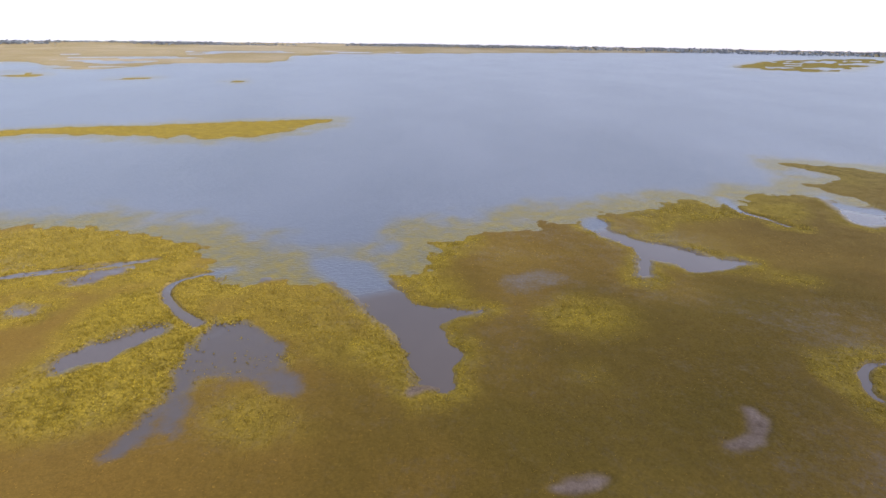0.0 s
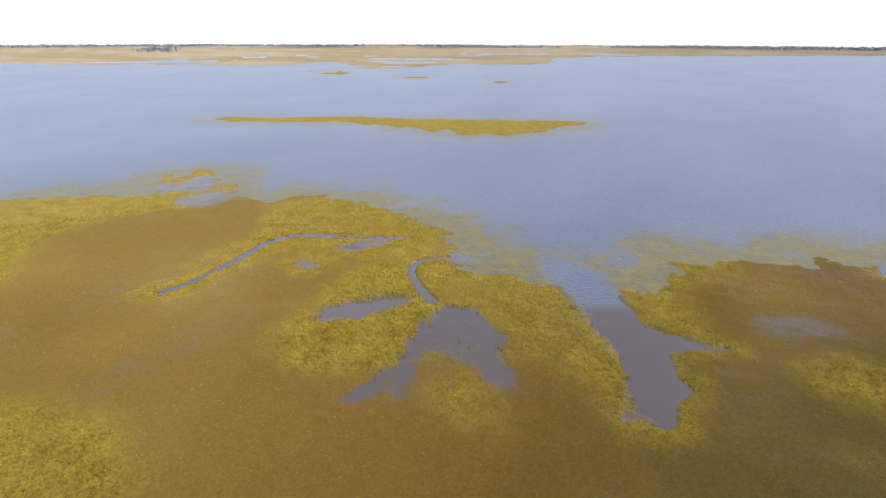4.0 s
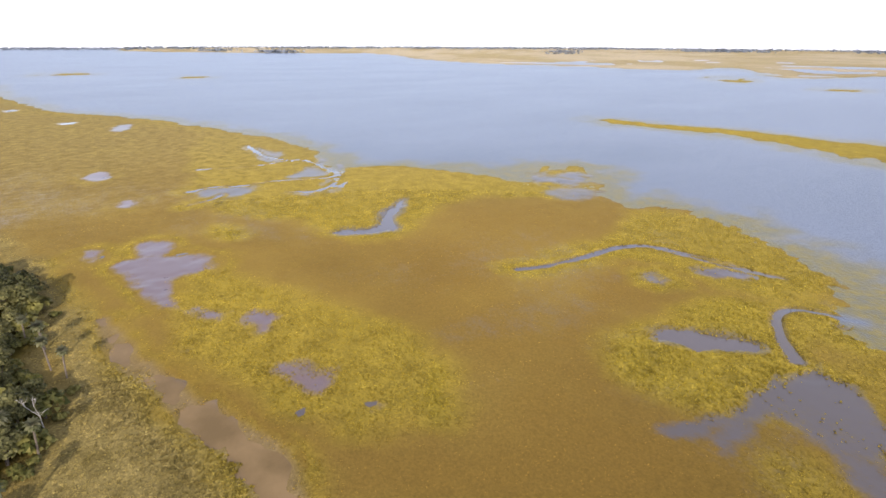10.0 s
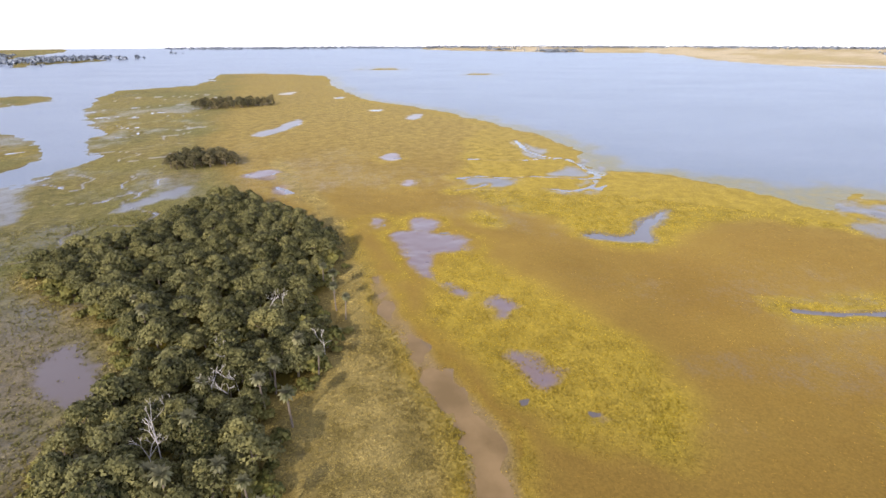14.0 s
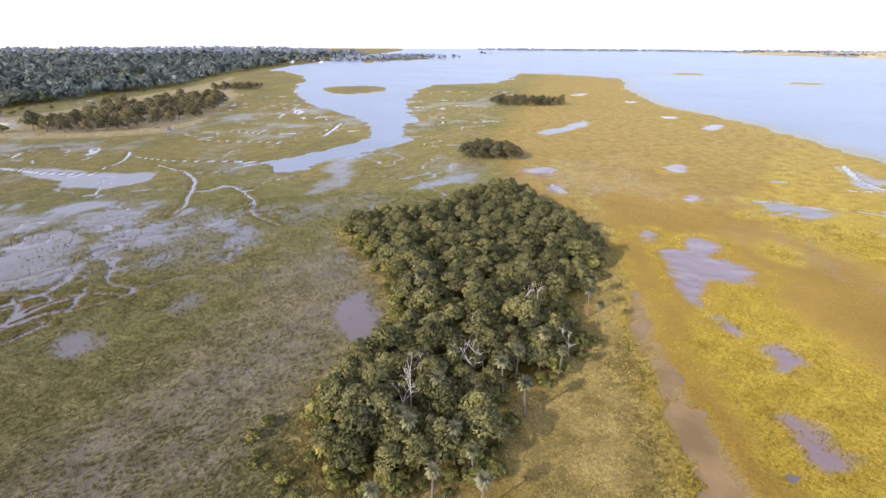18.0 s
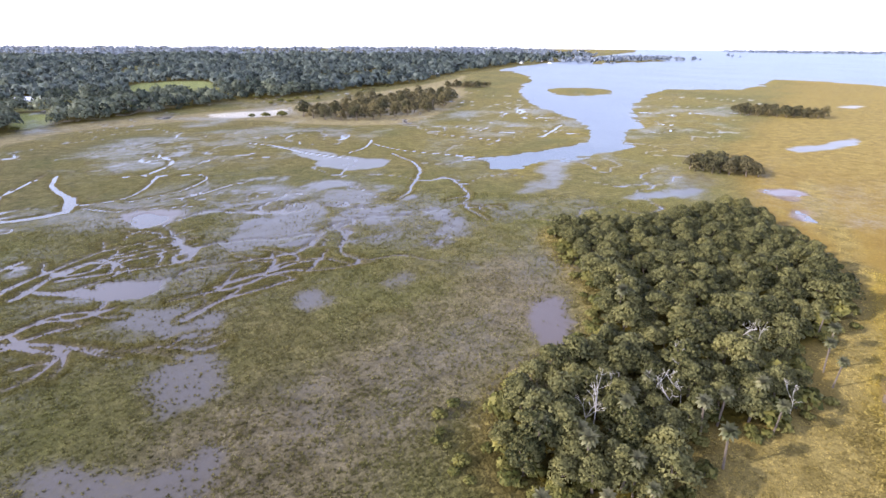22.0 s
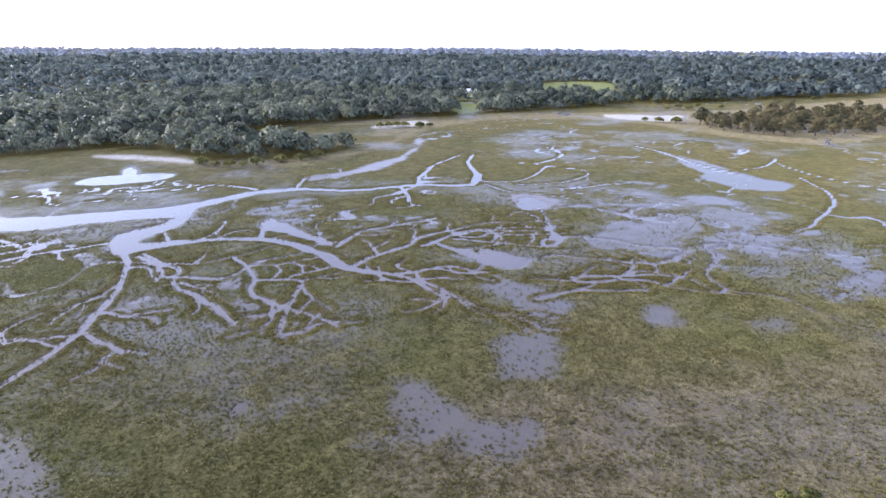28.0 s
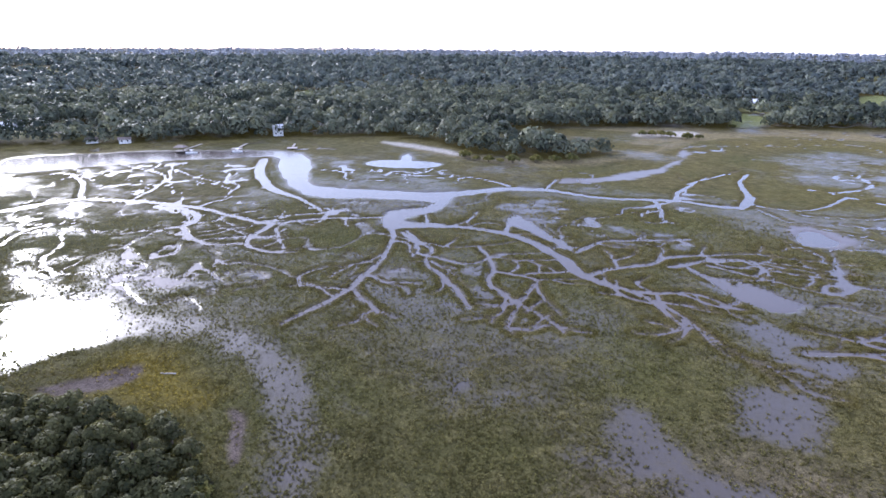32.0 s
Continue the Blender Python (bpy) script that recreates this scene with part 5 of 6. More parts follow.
def marsh_grass():
    """Tufts of cordgrass where the camera looks down on the marsh from nearest."""
    rnd = np.random.RandomState(3)
    n = 420000
    a = np.radians(rnd.uniform(-48, 262, n))
    r = 52 + 190 * rnd.rand(n) ** 1.15
    x, y = -np.sin(a) * r, np.cos(a) * r
    f = sample(x, y)
    keep = (f["h"] > 0.0) | ((f["gold"] < 0.5) & (f["h"] > -0.24) & (rnd.rand(n) < 0.9 * smooth(f["wet"] + 0.6 * f["pink"], 0.05, 0.35)))
    keep &= (rnd.rand(n) > f["mud"] * 0.9) & (rnd.rand(n) > 0.3 * f["film"] + 0.68 * smooth(f["film"], 0.5, 0.8)) & (f["sand"] < 0.3) & (f["firm"] > -4) & (rnd.rand(n) < (0.6 + 0.6 * fbm(x, y, 6, 2, 21)) * (1 - 0.75 * f["gold"] * (1 - f["bright"]) * (1 - f["tan"])))
    keep = np.nonzero(keep)[0][:190000]
    x, y, n = x[keep], y[keep], len(keep)
    size = (0.42 + 0.42 * rnd.rand(n)) * (1 + 0.8 * f["tan"][keep]) * (1 - 0.35 * f["gold"][keep] * (1 - f["bright"][keep]))
    base = np.maximum(f["h"][keep], -0.12) - 0.05
    k = 3
    turn = rnd.rand(n, 1) * 6.28 + np.arange(k)[None] * 6.28 / k + rnd.rand(n, k) * 0.7
    wide, out = 0.34 * size[:, None], (0.36 + 0.25 * rnd.rand(n, k)) * size[:, None]
    tall = (0.26 + 0.28 * rnd.rand(n, k)) * (size * (1 - 0.6 * f["gold"][keep] * (1 - f["bright"][keep])))[:, None]
    c, s = np.cos(turn), np.sin(turn)
    cx, cy, cz = x[:, None], y[:, None], base[:, None]
    p1 = np.stack([cx - s * wide, cy + c * wide, cz + 0 * c], -1)
    p2 = np.stack([cx + s * wide, cy - c * wide, cz + 0 * c], -1)
    p3 = np.stack([cx + c * out, cy + s * out, cz + tall], -1)
    v = np.stack([p1, p2, p3], 2).reshape(-1, 3)
    me = mesh_from("marsh_grass", v, np.arange(len(v)).reshape(-1, 3), TUFTS)
    blade = np.stack([np.stack([c * 0.35, s * 0.35, 1 + 0 * c], -1)] * 3, 2).reshape(-1, 3)
    soften(me, blade)
    clothe(me, {q: np.repeat(w[keep], 3 * k) for q, w in f.items()})
    tagged(new("marsh_grass", me), "tufts of golden and olive cordgrass on the marsh", "grass", kind="stuff")


marsh_grass()


# ---- trees ----
def leaf_cards(rnd, centres, spread, count, size, flat=0.75):
    """Small three-cornered leaf sprays scattered in balls round some centres, facing outward and up."""
    v, soft = [], []
    for c, r in zip(centres, spread):
        d = rnd.normal(size=(count, 3))
        d /= np.linalg.norm(d, axis=1)[:, None]
        d[:, 2] = np.abs(d[:, 2]) * 1.15 - 0.25
        at = c + d * (r * (0.75 + 0.3 * rnd.rand(count, 1))) * np.array([1, 1, flat])
        nrm = d + 0.55 * rnd.normal(size=(count, 3)) + np.array([0, 0, 0.3])
        nrm /= np.linalg.norm(nrm, axis=1)[:, None]
        side = np.cross(nrm, rnd.normal(size=(count, 3)))
        side /= np.linalg.norm(side, axis=1)[:, None]
        up = np.cross(nrm, side)
        s = size * (0.6 + 0.8 * rnd.rand(count, 1))
        v.append(np.stack([at - side * s - up * s * 0.6, at + side * s - up * s * 0.5, at + up * s * 1.1], 1))
        soft.append(np.repeat(0.8 * d + 0.75 * nrm + 0.5 * np.array([c[0], c[1], 1.5]) / 3 + np.array([0, 0, 0.2]), 3, 0))
    return np.concatenate(v).reshape(-1, 3), np.concatenate(soft)


def fork_limbs(bm, foot, fork, ends, r0, r1):
    """A trunk that parts into limbs, all of one piece."""
    sides = 7
    rings = [[bm.verts.new(Vector(p) + Vector((r * math.cos(6.2832 * k / sides), r * math.sin(6.2832 * k / sides), 0))) for k in range(sides)] for p, r in ((foot, r0), (fork, r1))]
    for k in range(sides):
        bm.faces.new((rings[0][k], rings[0][(k + 1) % sides], rings[1][(k + 1) % sides], rings[1][k]))
    for i, e in enumerate(ends):
        a = [rings[1][(2 * i + k) % sides] for k in range(3)]
        q = [bm.verts.new(Vector(e) + 0.06 * Vector((math.cos(2.1 * k), math.sin(2.1 * k), 0))) for k in range(3)]
        for k in range(3):
            bm.faces.new((a[k], a[(k + 1) % 3], q[(k + 1) % 3], q[k]))


def limb(bm, a, b, r0, r1, sides=5):
    a, b = Vector(a), Vector(b)
    q = (b - a).to_track_quat("Z", "Y")
    ends = []
    for p, r in ((a, r0), (b, r1)):
        ends.append([bm.verts.new(p + q @ Vector((r * math.cos(6.2832 * k / sides), r * math.sin(6.2832 * k / sides), 0))) for k in range(sides)])
    for k in range(sides):
        bm.faces.new((ends[0][k], ends[0][(k + 1) % sides], ends[1][(k + 1) % sides], ends[1][k]))
    bm.faces.new(ends[1])


def from_bm(name, bm, mat):
    me = bpy.data.meshes.new(name)
    bm.to_mesh(me)
    bm.free()
    me.materials.append(mat)
    return me


def oak_tree(name, seed, mat, height=9.0, radius=3.9, lobes=11, sprays=46, label="", crown=0.80):
    rnd = np.random.RandomState(seed)
    top = new(name)
    bm = bmesh.new()
    fork = Vector((rnd.uniform(-0.3, 0.3), rnd.uniform(-0.3, 0.3), height * 0.34))
    centres, spread, ends = [], [], []
    for k in range(lobes):
        a = 2.4 * k + rnd.uniform(-0.3, 0.3)
        q = math.sqrt((k + 0.5) / lobes)
        c = np.array([math.cos(a) * q * radius * 0.72, math.sin(a) * q * radius * 0.72, height * (crown - 0.46 * q * q) + rnd.uniform(-0.5, 0.4)])
        centres.append(c)
        spread.append(radius * rnd.uniform(0.30, 0.58))
        if k % 2 == 0:
            ends.append(c * 0.9)
    fork_limbs(bm, (0, 0, -0.4), fork, ends, 0.32, 0.24)
    part("trunk", from_bm("oak_trunk", bm, BARK), top, "grey-brown branching trunk")
    v, soft = leaf_cards(rnd, centres, spread, sprays, 0.27)
    me = mesh_from("oak_crown", v, np.arange(len(v)).reshape(-1, 3), mat)
    soften(me, soft)
    part("crown", me, top)
    return tagged(top, label, "tree")


def palm_tree(seed, height):
    rnd = np.random.RandomState(seed)
    top = new("cabbage_palm")
    bm = bmesh.new()
    lean = Vector((rnd.uniform(-0.5, 0.5), rnd.uniform(-0.5, 0.5), 0))
    limb(bm, (0, 0, -0.4), lean + Vector((0, 0, height)), 0.21, 0.17, 8)
    part("trunk", from_bm("palm_trunk", bm, BARK), top)
    v = []
    for k in range(34):
        a, rise = 2.4 * k, 1.25 - 2.0 * k / 34
        d = np.array([math.cos(a), math.sin(a), 0])
        s = np.array([-math.sin(a), math.cos(a), 0])
        o = np.array([lean.x, lean.y, height])
        m = o + d * 0.9 * math.cos(rise) + np.array([0, 0, 0.9 * math.sin(rise)])
        e = m + d * 0.85 * math.cos(rise - 0.7) + np.array([0, 0, 0.85 * math.sin(rise - 0.7)])
        w = 0.34 + 0.1 * rnd.rand()
        v += [o, m - s * w, e, m + s * w]
    me = mesh_from("palm_crown", np.array(v), np.arange(len(v)).reshape(-1, 4), PALM)
    soften(me, np.array(v) - np.array([lean.x, lean.y, height - 1.2]))
    part("crown", me, top, "grey-green fan fronds")
    return tagged(top, "cabbage palm with grey-green fan fronds in the hammock", "palm tree", "palms of the hammock")


def dead_tree(seed, height):
    rnd = random.Random(seed)
    bm = bmesh.new()

    def ring(p, d, r):
        q = d.to_track_quat("Z", "Y")
        return [bm.verts.new(p + q @ Vector((r * math.cos(1.5708 * k), r * math.sin(1.5708 * k), 0))) for k in range(4)]

    def grow(a, base, d, length, r, depth):
        b = a + d * length
        tip = ring(b, d, r * 0.62)
        for k in range(4):
            bm.faces.new((base[k], base[(k + 1) % 4], tip[(k + 1) % 4], tip[k]))
        if depth:
            for _ in range(3):
                turn = Vector((rnd.uniform(-1, 1), rnd.uniform(-1, 1), rnd.uniform(-0.15, 0.7)))
                grow(b, tip, (d + turn * 1.1).normalized(), length * rnd.uniform(0.42, 0.7), r * 0.62, depth - 1)

    d = Vector((rnd.uniform(-0.12, 0.12), rnd.uniform(-0.12, 0.12), 1)).normalized()
    foot = Vector((0, 0, -0.4))
    grow(foot, ring(foot, d, 0.15), d, height * 0.52, 0.15, 3)
    return tagged(new("dead_tree", from_bm("dead_tree", bm, SNAG)), "bleached bare dead tree among the oaks", "tree", "snags of the hammock")


def scatter(points, spacing, seed, margin=0.0):
    """Places at least that far apart within an outline."""
    rnd = np.random.RandomState(seed)
    p = rounded(points, 1)
    lo, hi = p.min(0), p.max(0)
    tries = rnd.uniform(lo, hi, (int((hi - lo).prod() / spacing ** 2 * 14) + 40, 2))
    tries = tries[distance(tries[:, 0], tries[:, 1], p) < -margin]
    out = np.empty((0, 2))
    for q in tries:
        if not len(out) or np.hypot(*(out - q).T).min() > spacing:
            out = np.vstack([out, q])
    return out


def stand(kinds, places, seed, low=0.8, high=1.2, base=None):
    """Copies of some trees at the places, each turned and sized its own way."""
    rnd = random.Random(seed)
    f = sample(places[:, 0], places[:, 1])["h"] if base is None else np.full(len(places), base)
    for (x, y), z in zip(places, f):
        s = rnd.uniform(low, high)
        copy_thing(rnd.choice(kinds), pose(x, y, max(z, 0.05) - 0.1, 0, 0, rnd.uniform(0, 360)) @ Matrix.Diagonal((s, s, s * rnd.uniform(0.9, 1.12), 1)))


def remove(kinds):
    for k in kinds:
        for o in (*k.children_recursive, k):
            bpy.data.objects.remove(o)


oaks = [oak_tree("live_oak", 10 + k, OAK, 9.0 + 0.5 * (k % 3), 3.6 + 0.3 * (k % 3), 10 + k % 3, 150, "dark green live oak in the crowded hammock") for k in range(5)]
for k in oaks:
    tagged(k, group="oaks of the hammock")
stand(oaks, scatter(HAMMOCK, 3.9, 5, 2.0), 6, 0.56, 1.08)
NEAR_HUMMOCK = [(-272, -153), (-288, -126), (-300, -128), (-312, -148), (-303, -166), (-285, -164)]
FAR_HUMMOCK = [(-530, -262), (-562, -203), (-590, -205), (-598, -260), (-565, -282)]
COPSE = [(-180, -478), (-225, -505), (-300, -545), (-370, -565), (-425, -585), (-400, -530), (-366, -491), (-281, -425), (-223, -425), (-196, -440)]
RIVER_CLUMP = [(-480, -664), (-531, -628), (-560, -650), (-510, -690)]
remove(oaks)
cedars = [oak_tree("cedar_tree", 30 + k, CEDAR, 8.5 + 0.6 * (k % 3), 3.4 + 0.3 * (k % 3), 9 + k % 3, 90, "brownish green cedar in a copse on the marsh", 0.66) for k in range(5)]
for k in cedars:
    tagged(k, group="trees of the marsh copses")
stand(cedars, scatter(NEAR_HUMMOCK, 4.6, 8), 9, 0.85, 1.25)
stand(cedars, scatter(FAR_HUMMOCK, 7.5, 10), 11, 1.05, 1.4)
stand(cedars, scatter(COPSE, 11.5, 12), 13, 1.25, 2.0)
stand(cedars, scatter(RIVER_CLUMP, 8.0, 16), 17, 1.0, 1.4)
myrtles = [oak_tree("wax_myrtle", 40 + k, MYRTLE, 6.5 + 0.5 * k, 2.9, 9, 95, "dark green wax myrtle in a dense thicket", 0.72) for k in range(4)]
for k in myrtles:
    tagged(k, group="trees of the second hammock")
stand(myrtles, scatter(SECOND_HAMMOCK, 3.3, 18), 19, 0.8, 1.25)
remove(myrtles)
remove(cedars)


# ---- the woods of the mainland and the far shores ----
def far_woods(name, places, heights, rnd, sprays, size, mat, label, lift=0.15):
    """Crowns of many trees as one sheet of stuff: each a lumpy heap of leaf sprays."""
    n = len(places)
    q = rnd.normal(size=(n, sprays, 3))
    q /= np.linalg.norm(q, axis=2)[..., None]
    q[..., 2] = np.abs(q[..., 2]) * 1.15 - 0.2
    h = heights[:, None, None]
    wide = h * (0.40 + 0.18 * rnd.rand(n, 1, 1))
    swell = 1 + 0.22 * np.sin(q[..., :1] * 5 + rnd.rand(n, 1, 1) * 6) * np.cos(q[..., 1:2] * 5 + rnd.rand(n, 1, 1) * 6)
    pos = np.concatenate([q[..., :2] * wide * swell, h * (0.55 + 0.45 * q[..., 2:] * swell)], 2) + places[:, None, :]
    nrm = q + 0.6 * rnd.normal(size=q.shape)
    nrm /= np.linalg.norm(nrm, axis=2)[..., None]
    side = np.cross(nrm, rnd.normal(size=q.shape))
    side /= np.linalg.norm(side, axis=2)[..., None]
    tip = np.cross(nrm, side)
    s = size * h / 12 * (0.6 + 0.8 * rnd.rand(n, sprays, 1))
    v = np.stack([pos - side * s - tip * s * 0.6, pos + side * s - tip * s * 0.5, pos + tip * s], 2).reshape(-1, 3)
    me = mesh_from(name, v, np.arange(len(v)).reshape(-1, 3), mat)
    soften(me, np.repeat((q + 0.05 * nrm + np.array([0, 0, lift])).reshape(-1, 3), 3, 0))
    tone = me.attributes.new("tone", "FLOAT", "POINT")
    tone.data.foreach_set("value", np.repeat(rnd.rand(n), sprays * 3).astype(np.float32))
    return tagged(new(name, me), label, "woods", kind="stuff")


def mainland_woods():
    rnd = np.random.RandomState(31)
    a = np.radians(rnd.uniform(95, 285, 90000))
    r = 330 * (4900 / 330) ** rnd.rand(90000) ** 0.9
    x, y = -np.sin(a) * r, np.cos(a) * r
    f = sample(x, y)
    keep = (f["woods"] < -4) & (f["meadow"] < 0.2) & (f["glade"] < 0.3) & (rnd.rand(len(x)) < 0.9)
    x, y, z, r = x[keep], y[keep], f["h"][keep], r[keep]
    # thin to a natural spacing, wider far away where crowns run together
    cell = np.where(r < 800, 8.2, 8.2 + (r - 800) * 0.012)
    cell = np.exp(np.round(np.log(cell) * 6) / 6)
    keys = np.stack([np.round(x / cell), np.round(y / cell), np.round(np.log(cell) * 6)], 1)
    _, first = np.unique(keys, axis=0, return_index=True)
    x, y, z, r = x[first], y[first], z[first], r[first]
    tall = (7.0 + 9.0 * rnd.rand(len(x)) ** 1.3) * (1 + 0.35 * fbm(x, y, 70, 3, 41))
    p = np.stack([x, y, z - 1], 1)
    near, last = r < 750, r > 2300
    mid = ~near & ~last
    far_woods("woods_edge", p[near], tall[near], rnd, 120, 1.0, SHORE_WOODS, "dense dark green trees along the mainland shore", 0.3)
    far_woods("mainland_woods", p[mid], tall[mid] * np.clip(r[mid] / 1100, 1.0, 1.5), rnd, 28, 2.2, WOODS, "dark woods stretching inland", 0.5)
    far_woods("distant_woods", p[last], tall[last] * 1.3, rnd, 19, 2.5, HAZED, "hazy blue woods along the horizon", 0.8)


mainland_woods()


RIVER_MOUTH_CLUMPS = [(-1480, -1180, 90), (-1620, -1240, 110), (-1780, -1290, 110), (-1920, -1350, 80), (-2539, 1939, 45),
                      (-3389, 234, 60), (-3073, 481, 60), (-2204, 1681, 30), (-2952, 472, 60), (-2514, -1410, 50)]


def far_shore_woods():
    rnd = np.random.RandomState(33)
    pts = []
    for lo, hi, r0, r1, n in ((-12, 42, 3500, 4400, 2600), (42, 118, 3900, 4700, 2600), (-45, -12, 3300, 4400, 1300)):
        a = np.radians(rnd.uniform(lo, hi, n))
        r = rnd.uniform(r0, r1, n)
        pts.append(np.stack([-np.sin(a) * r, np.cos(a) * r, 0 * r], 1))
    for x, y, wide in RIVER_MOUTH_CLUMPS:
        q = rnd.normal(size=(int(wide), 2)) * np.array([wide, wide * 0.5])
        a = math.atan2(y, x) + 1.57
        pts.append(np.stack([x + q[:, 0] * math.cos(a) - q[:, 1] * math.sin(a), y + q[:, 0] * math.sin(a) + q[:, 1] * math.cos(a), 0 * q[:, 0]], 1))
    p = np.concatenate(pts)
    p = p[(fbm(p[:, 0], p[:, 1], 500, 3, 44) > -0.25)]
    p[:, 2] = sample(p[:, 0], p[:, 1])["h"]
    far_woods("far_shore_woods", p, 8 + 6 * rnd.rand(len(p)), rnd, 10, 4.0, HAZED, "hazy blue band of woods on the far shore")


far_shore_woods()


# ---- palms, snags and shrubs of the hammock ----
palms = [palm_tree(50 + k, 6.0 + 0.8 * k) for k in range(3)]
PALM_SPOTS = np.array([(-135.8, -39.8), (-104.6, -72.1), (-113.1, -79.0), (-58.2, -45.3), (-80.2, -47.3), (-76.2, -47.3), (-86.8, -37.1), (-94.7, -34.3), (-52.8, -35.4), (-56.7, -41.9), (-59.2, -31.8), (-132.0, -35.7), (-122.0, -33.1), (-78.0, -31.2), (-60.4, -35.9), (-68.2, -44.4), (-44.7, -39.7), (-55.2, -28.1), (-53.4, -49.6), (-117.6, -29.8), (-81.6, -37.3), (-93.0, -30.3)])
stand(palms, PALM_SPOTS, 51, 0.75, 1.05)
remove(palms)
snags = [dead_tree(60 + k, 9.5 + k) for k in range(3)]
SNAG_SPOTS = np.array([(-112.9, -46.8), (-85.0, -43.2), (-75.2, -52.4), (-65.8, -48.1), (-99.3, -30.4), (-90.9, -47.8), (-112.3, -43.1), (-82.5, -47.4), (-64.8, -49.2), (-81.7, -43.8)])
stand(snags, SNAG_SPOTS, 61, 0.75, 0.95)
remove(snags)


def shrub(seed, label):
    """A low spreading bush: short stems under a crown of sprays."""
    rnd = np.random.RandomState(seed)
    top = new("shrub")
    bm = bmesh.new()
    centres = [np.array([math.cos(a) * 0.75, math.sin(a) * 0.75, 0.75 + 0.35 * rnd.rand()]) for a in np.arange(5) * 1.257]
    centres.append(np.array([0, 0, 1.2]))
    fork_limbs(bm, (0, 0, -0.2), (0, 0, 0.35), centres[:4], 0.12, 0.09)
    part("stem", from_bm("shrub_stem", bm, BARK), top)
    v, soft = leaf_cards(rnd, centres, [0.75] * 6, 40, 0.26)
    me = mesh_from("shrub_crown", v, np.arange(len(v)).reshape(-1, 3), OLIVE)
    soften(me, soft)
    part("crown", me, top)
    return tagged(top, label, "shrub", "shrubs of the marsh edge")


bushes = [shrub(70 + k, "olive green salt shrub at the marsh edge") for k in range(3)]
rim = rounded(HAMMOCK, 3)
rnd = np.random.RandomState(72)
spots = rim[rnd.permutation(len(rim))[:110]] + rnd.normal(scale=1.6, size=(110, 2))
stand(bushes, spots, 73, 0.7, 1.5)
stand(bushes, scatter(HAMMOCK, 8.3, 77, 0.5)[:115], 78, 1.5, 2.6)
stand(bushes, np.array([(-48.1, -68.8), (-51.8, -69.6), (-43.5, -63.7), (-41.6, -56.0), (-44.5, -61.5), (-45.5, -65.0), (-42.6, -53.0), (-44, -57)]), 74, 0.6, 1.1)
shore_line = np.array([(76.4, -436), (70, -439), (63.9, -443), (57, -441), (45.1, -438), (37.5, -444), (152, -291), (143, -288), (134, -286), (128, -289), (121, -291), (110, -300), (100, -305), (92, -311), (-173, -487), (-160, -492), (-150, -500), (-310, -455), (-140, -640), (-120, -625), (-205, -660), (-60, -575), (20, -515), (-300, -690), (-420, -722), (-199, -591), (-216, -608), (-220, -590), (-177, -648), (-218, -700), (-207, -654), (-322, -690), (-286, -680), (-358, -680), (-104, -629), (-121, -611), (-71, -600), (-240, -620), (-262, -612)])
stand(bushes, shore_line, 75, 1.6, 3.4)
edge = rounded(SECOND_HAMMOCK, 2)
stand(bushes, edge[::3] + 0.8 * rnd.normal(size=(len(edge[::3]), 2)), 76, 0.8, 1.5)
remove(bushes)


# ---- buildings, docks and boats of the mainland shore ----
def box(bm, lo, hi):
    """A closed box between two corners."""
    c = [bm.verts.new((x, y, z)) for z in (lo[2], hi[2]) for x, y in ((lo[0], lo[1]), (hi[0], lo[1]), (hi[0], hi[1]), (lo[0], hi[1]))]
    for f in ((3, 2, 1, 0), (4, 5, 6, 7), (0, 1, 5, 4), (1, 2, 6, 5), (2, 3, 7, 6), (3, 0, 4, 7)):
        bm.faces.new([c[k] for k in f])


def box_part(name, lo, hi, mat, parent, label=""):
    bm = bmesh.new()
    box(bm, lo, hi)
    bmesh.ops.bevel(bm, geom=bm.edges[:], offset=0.02, segments=1, affect="EDGES")
    return part(name, from_bm(name, bm, mat), parent, label)


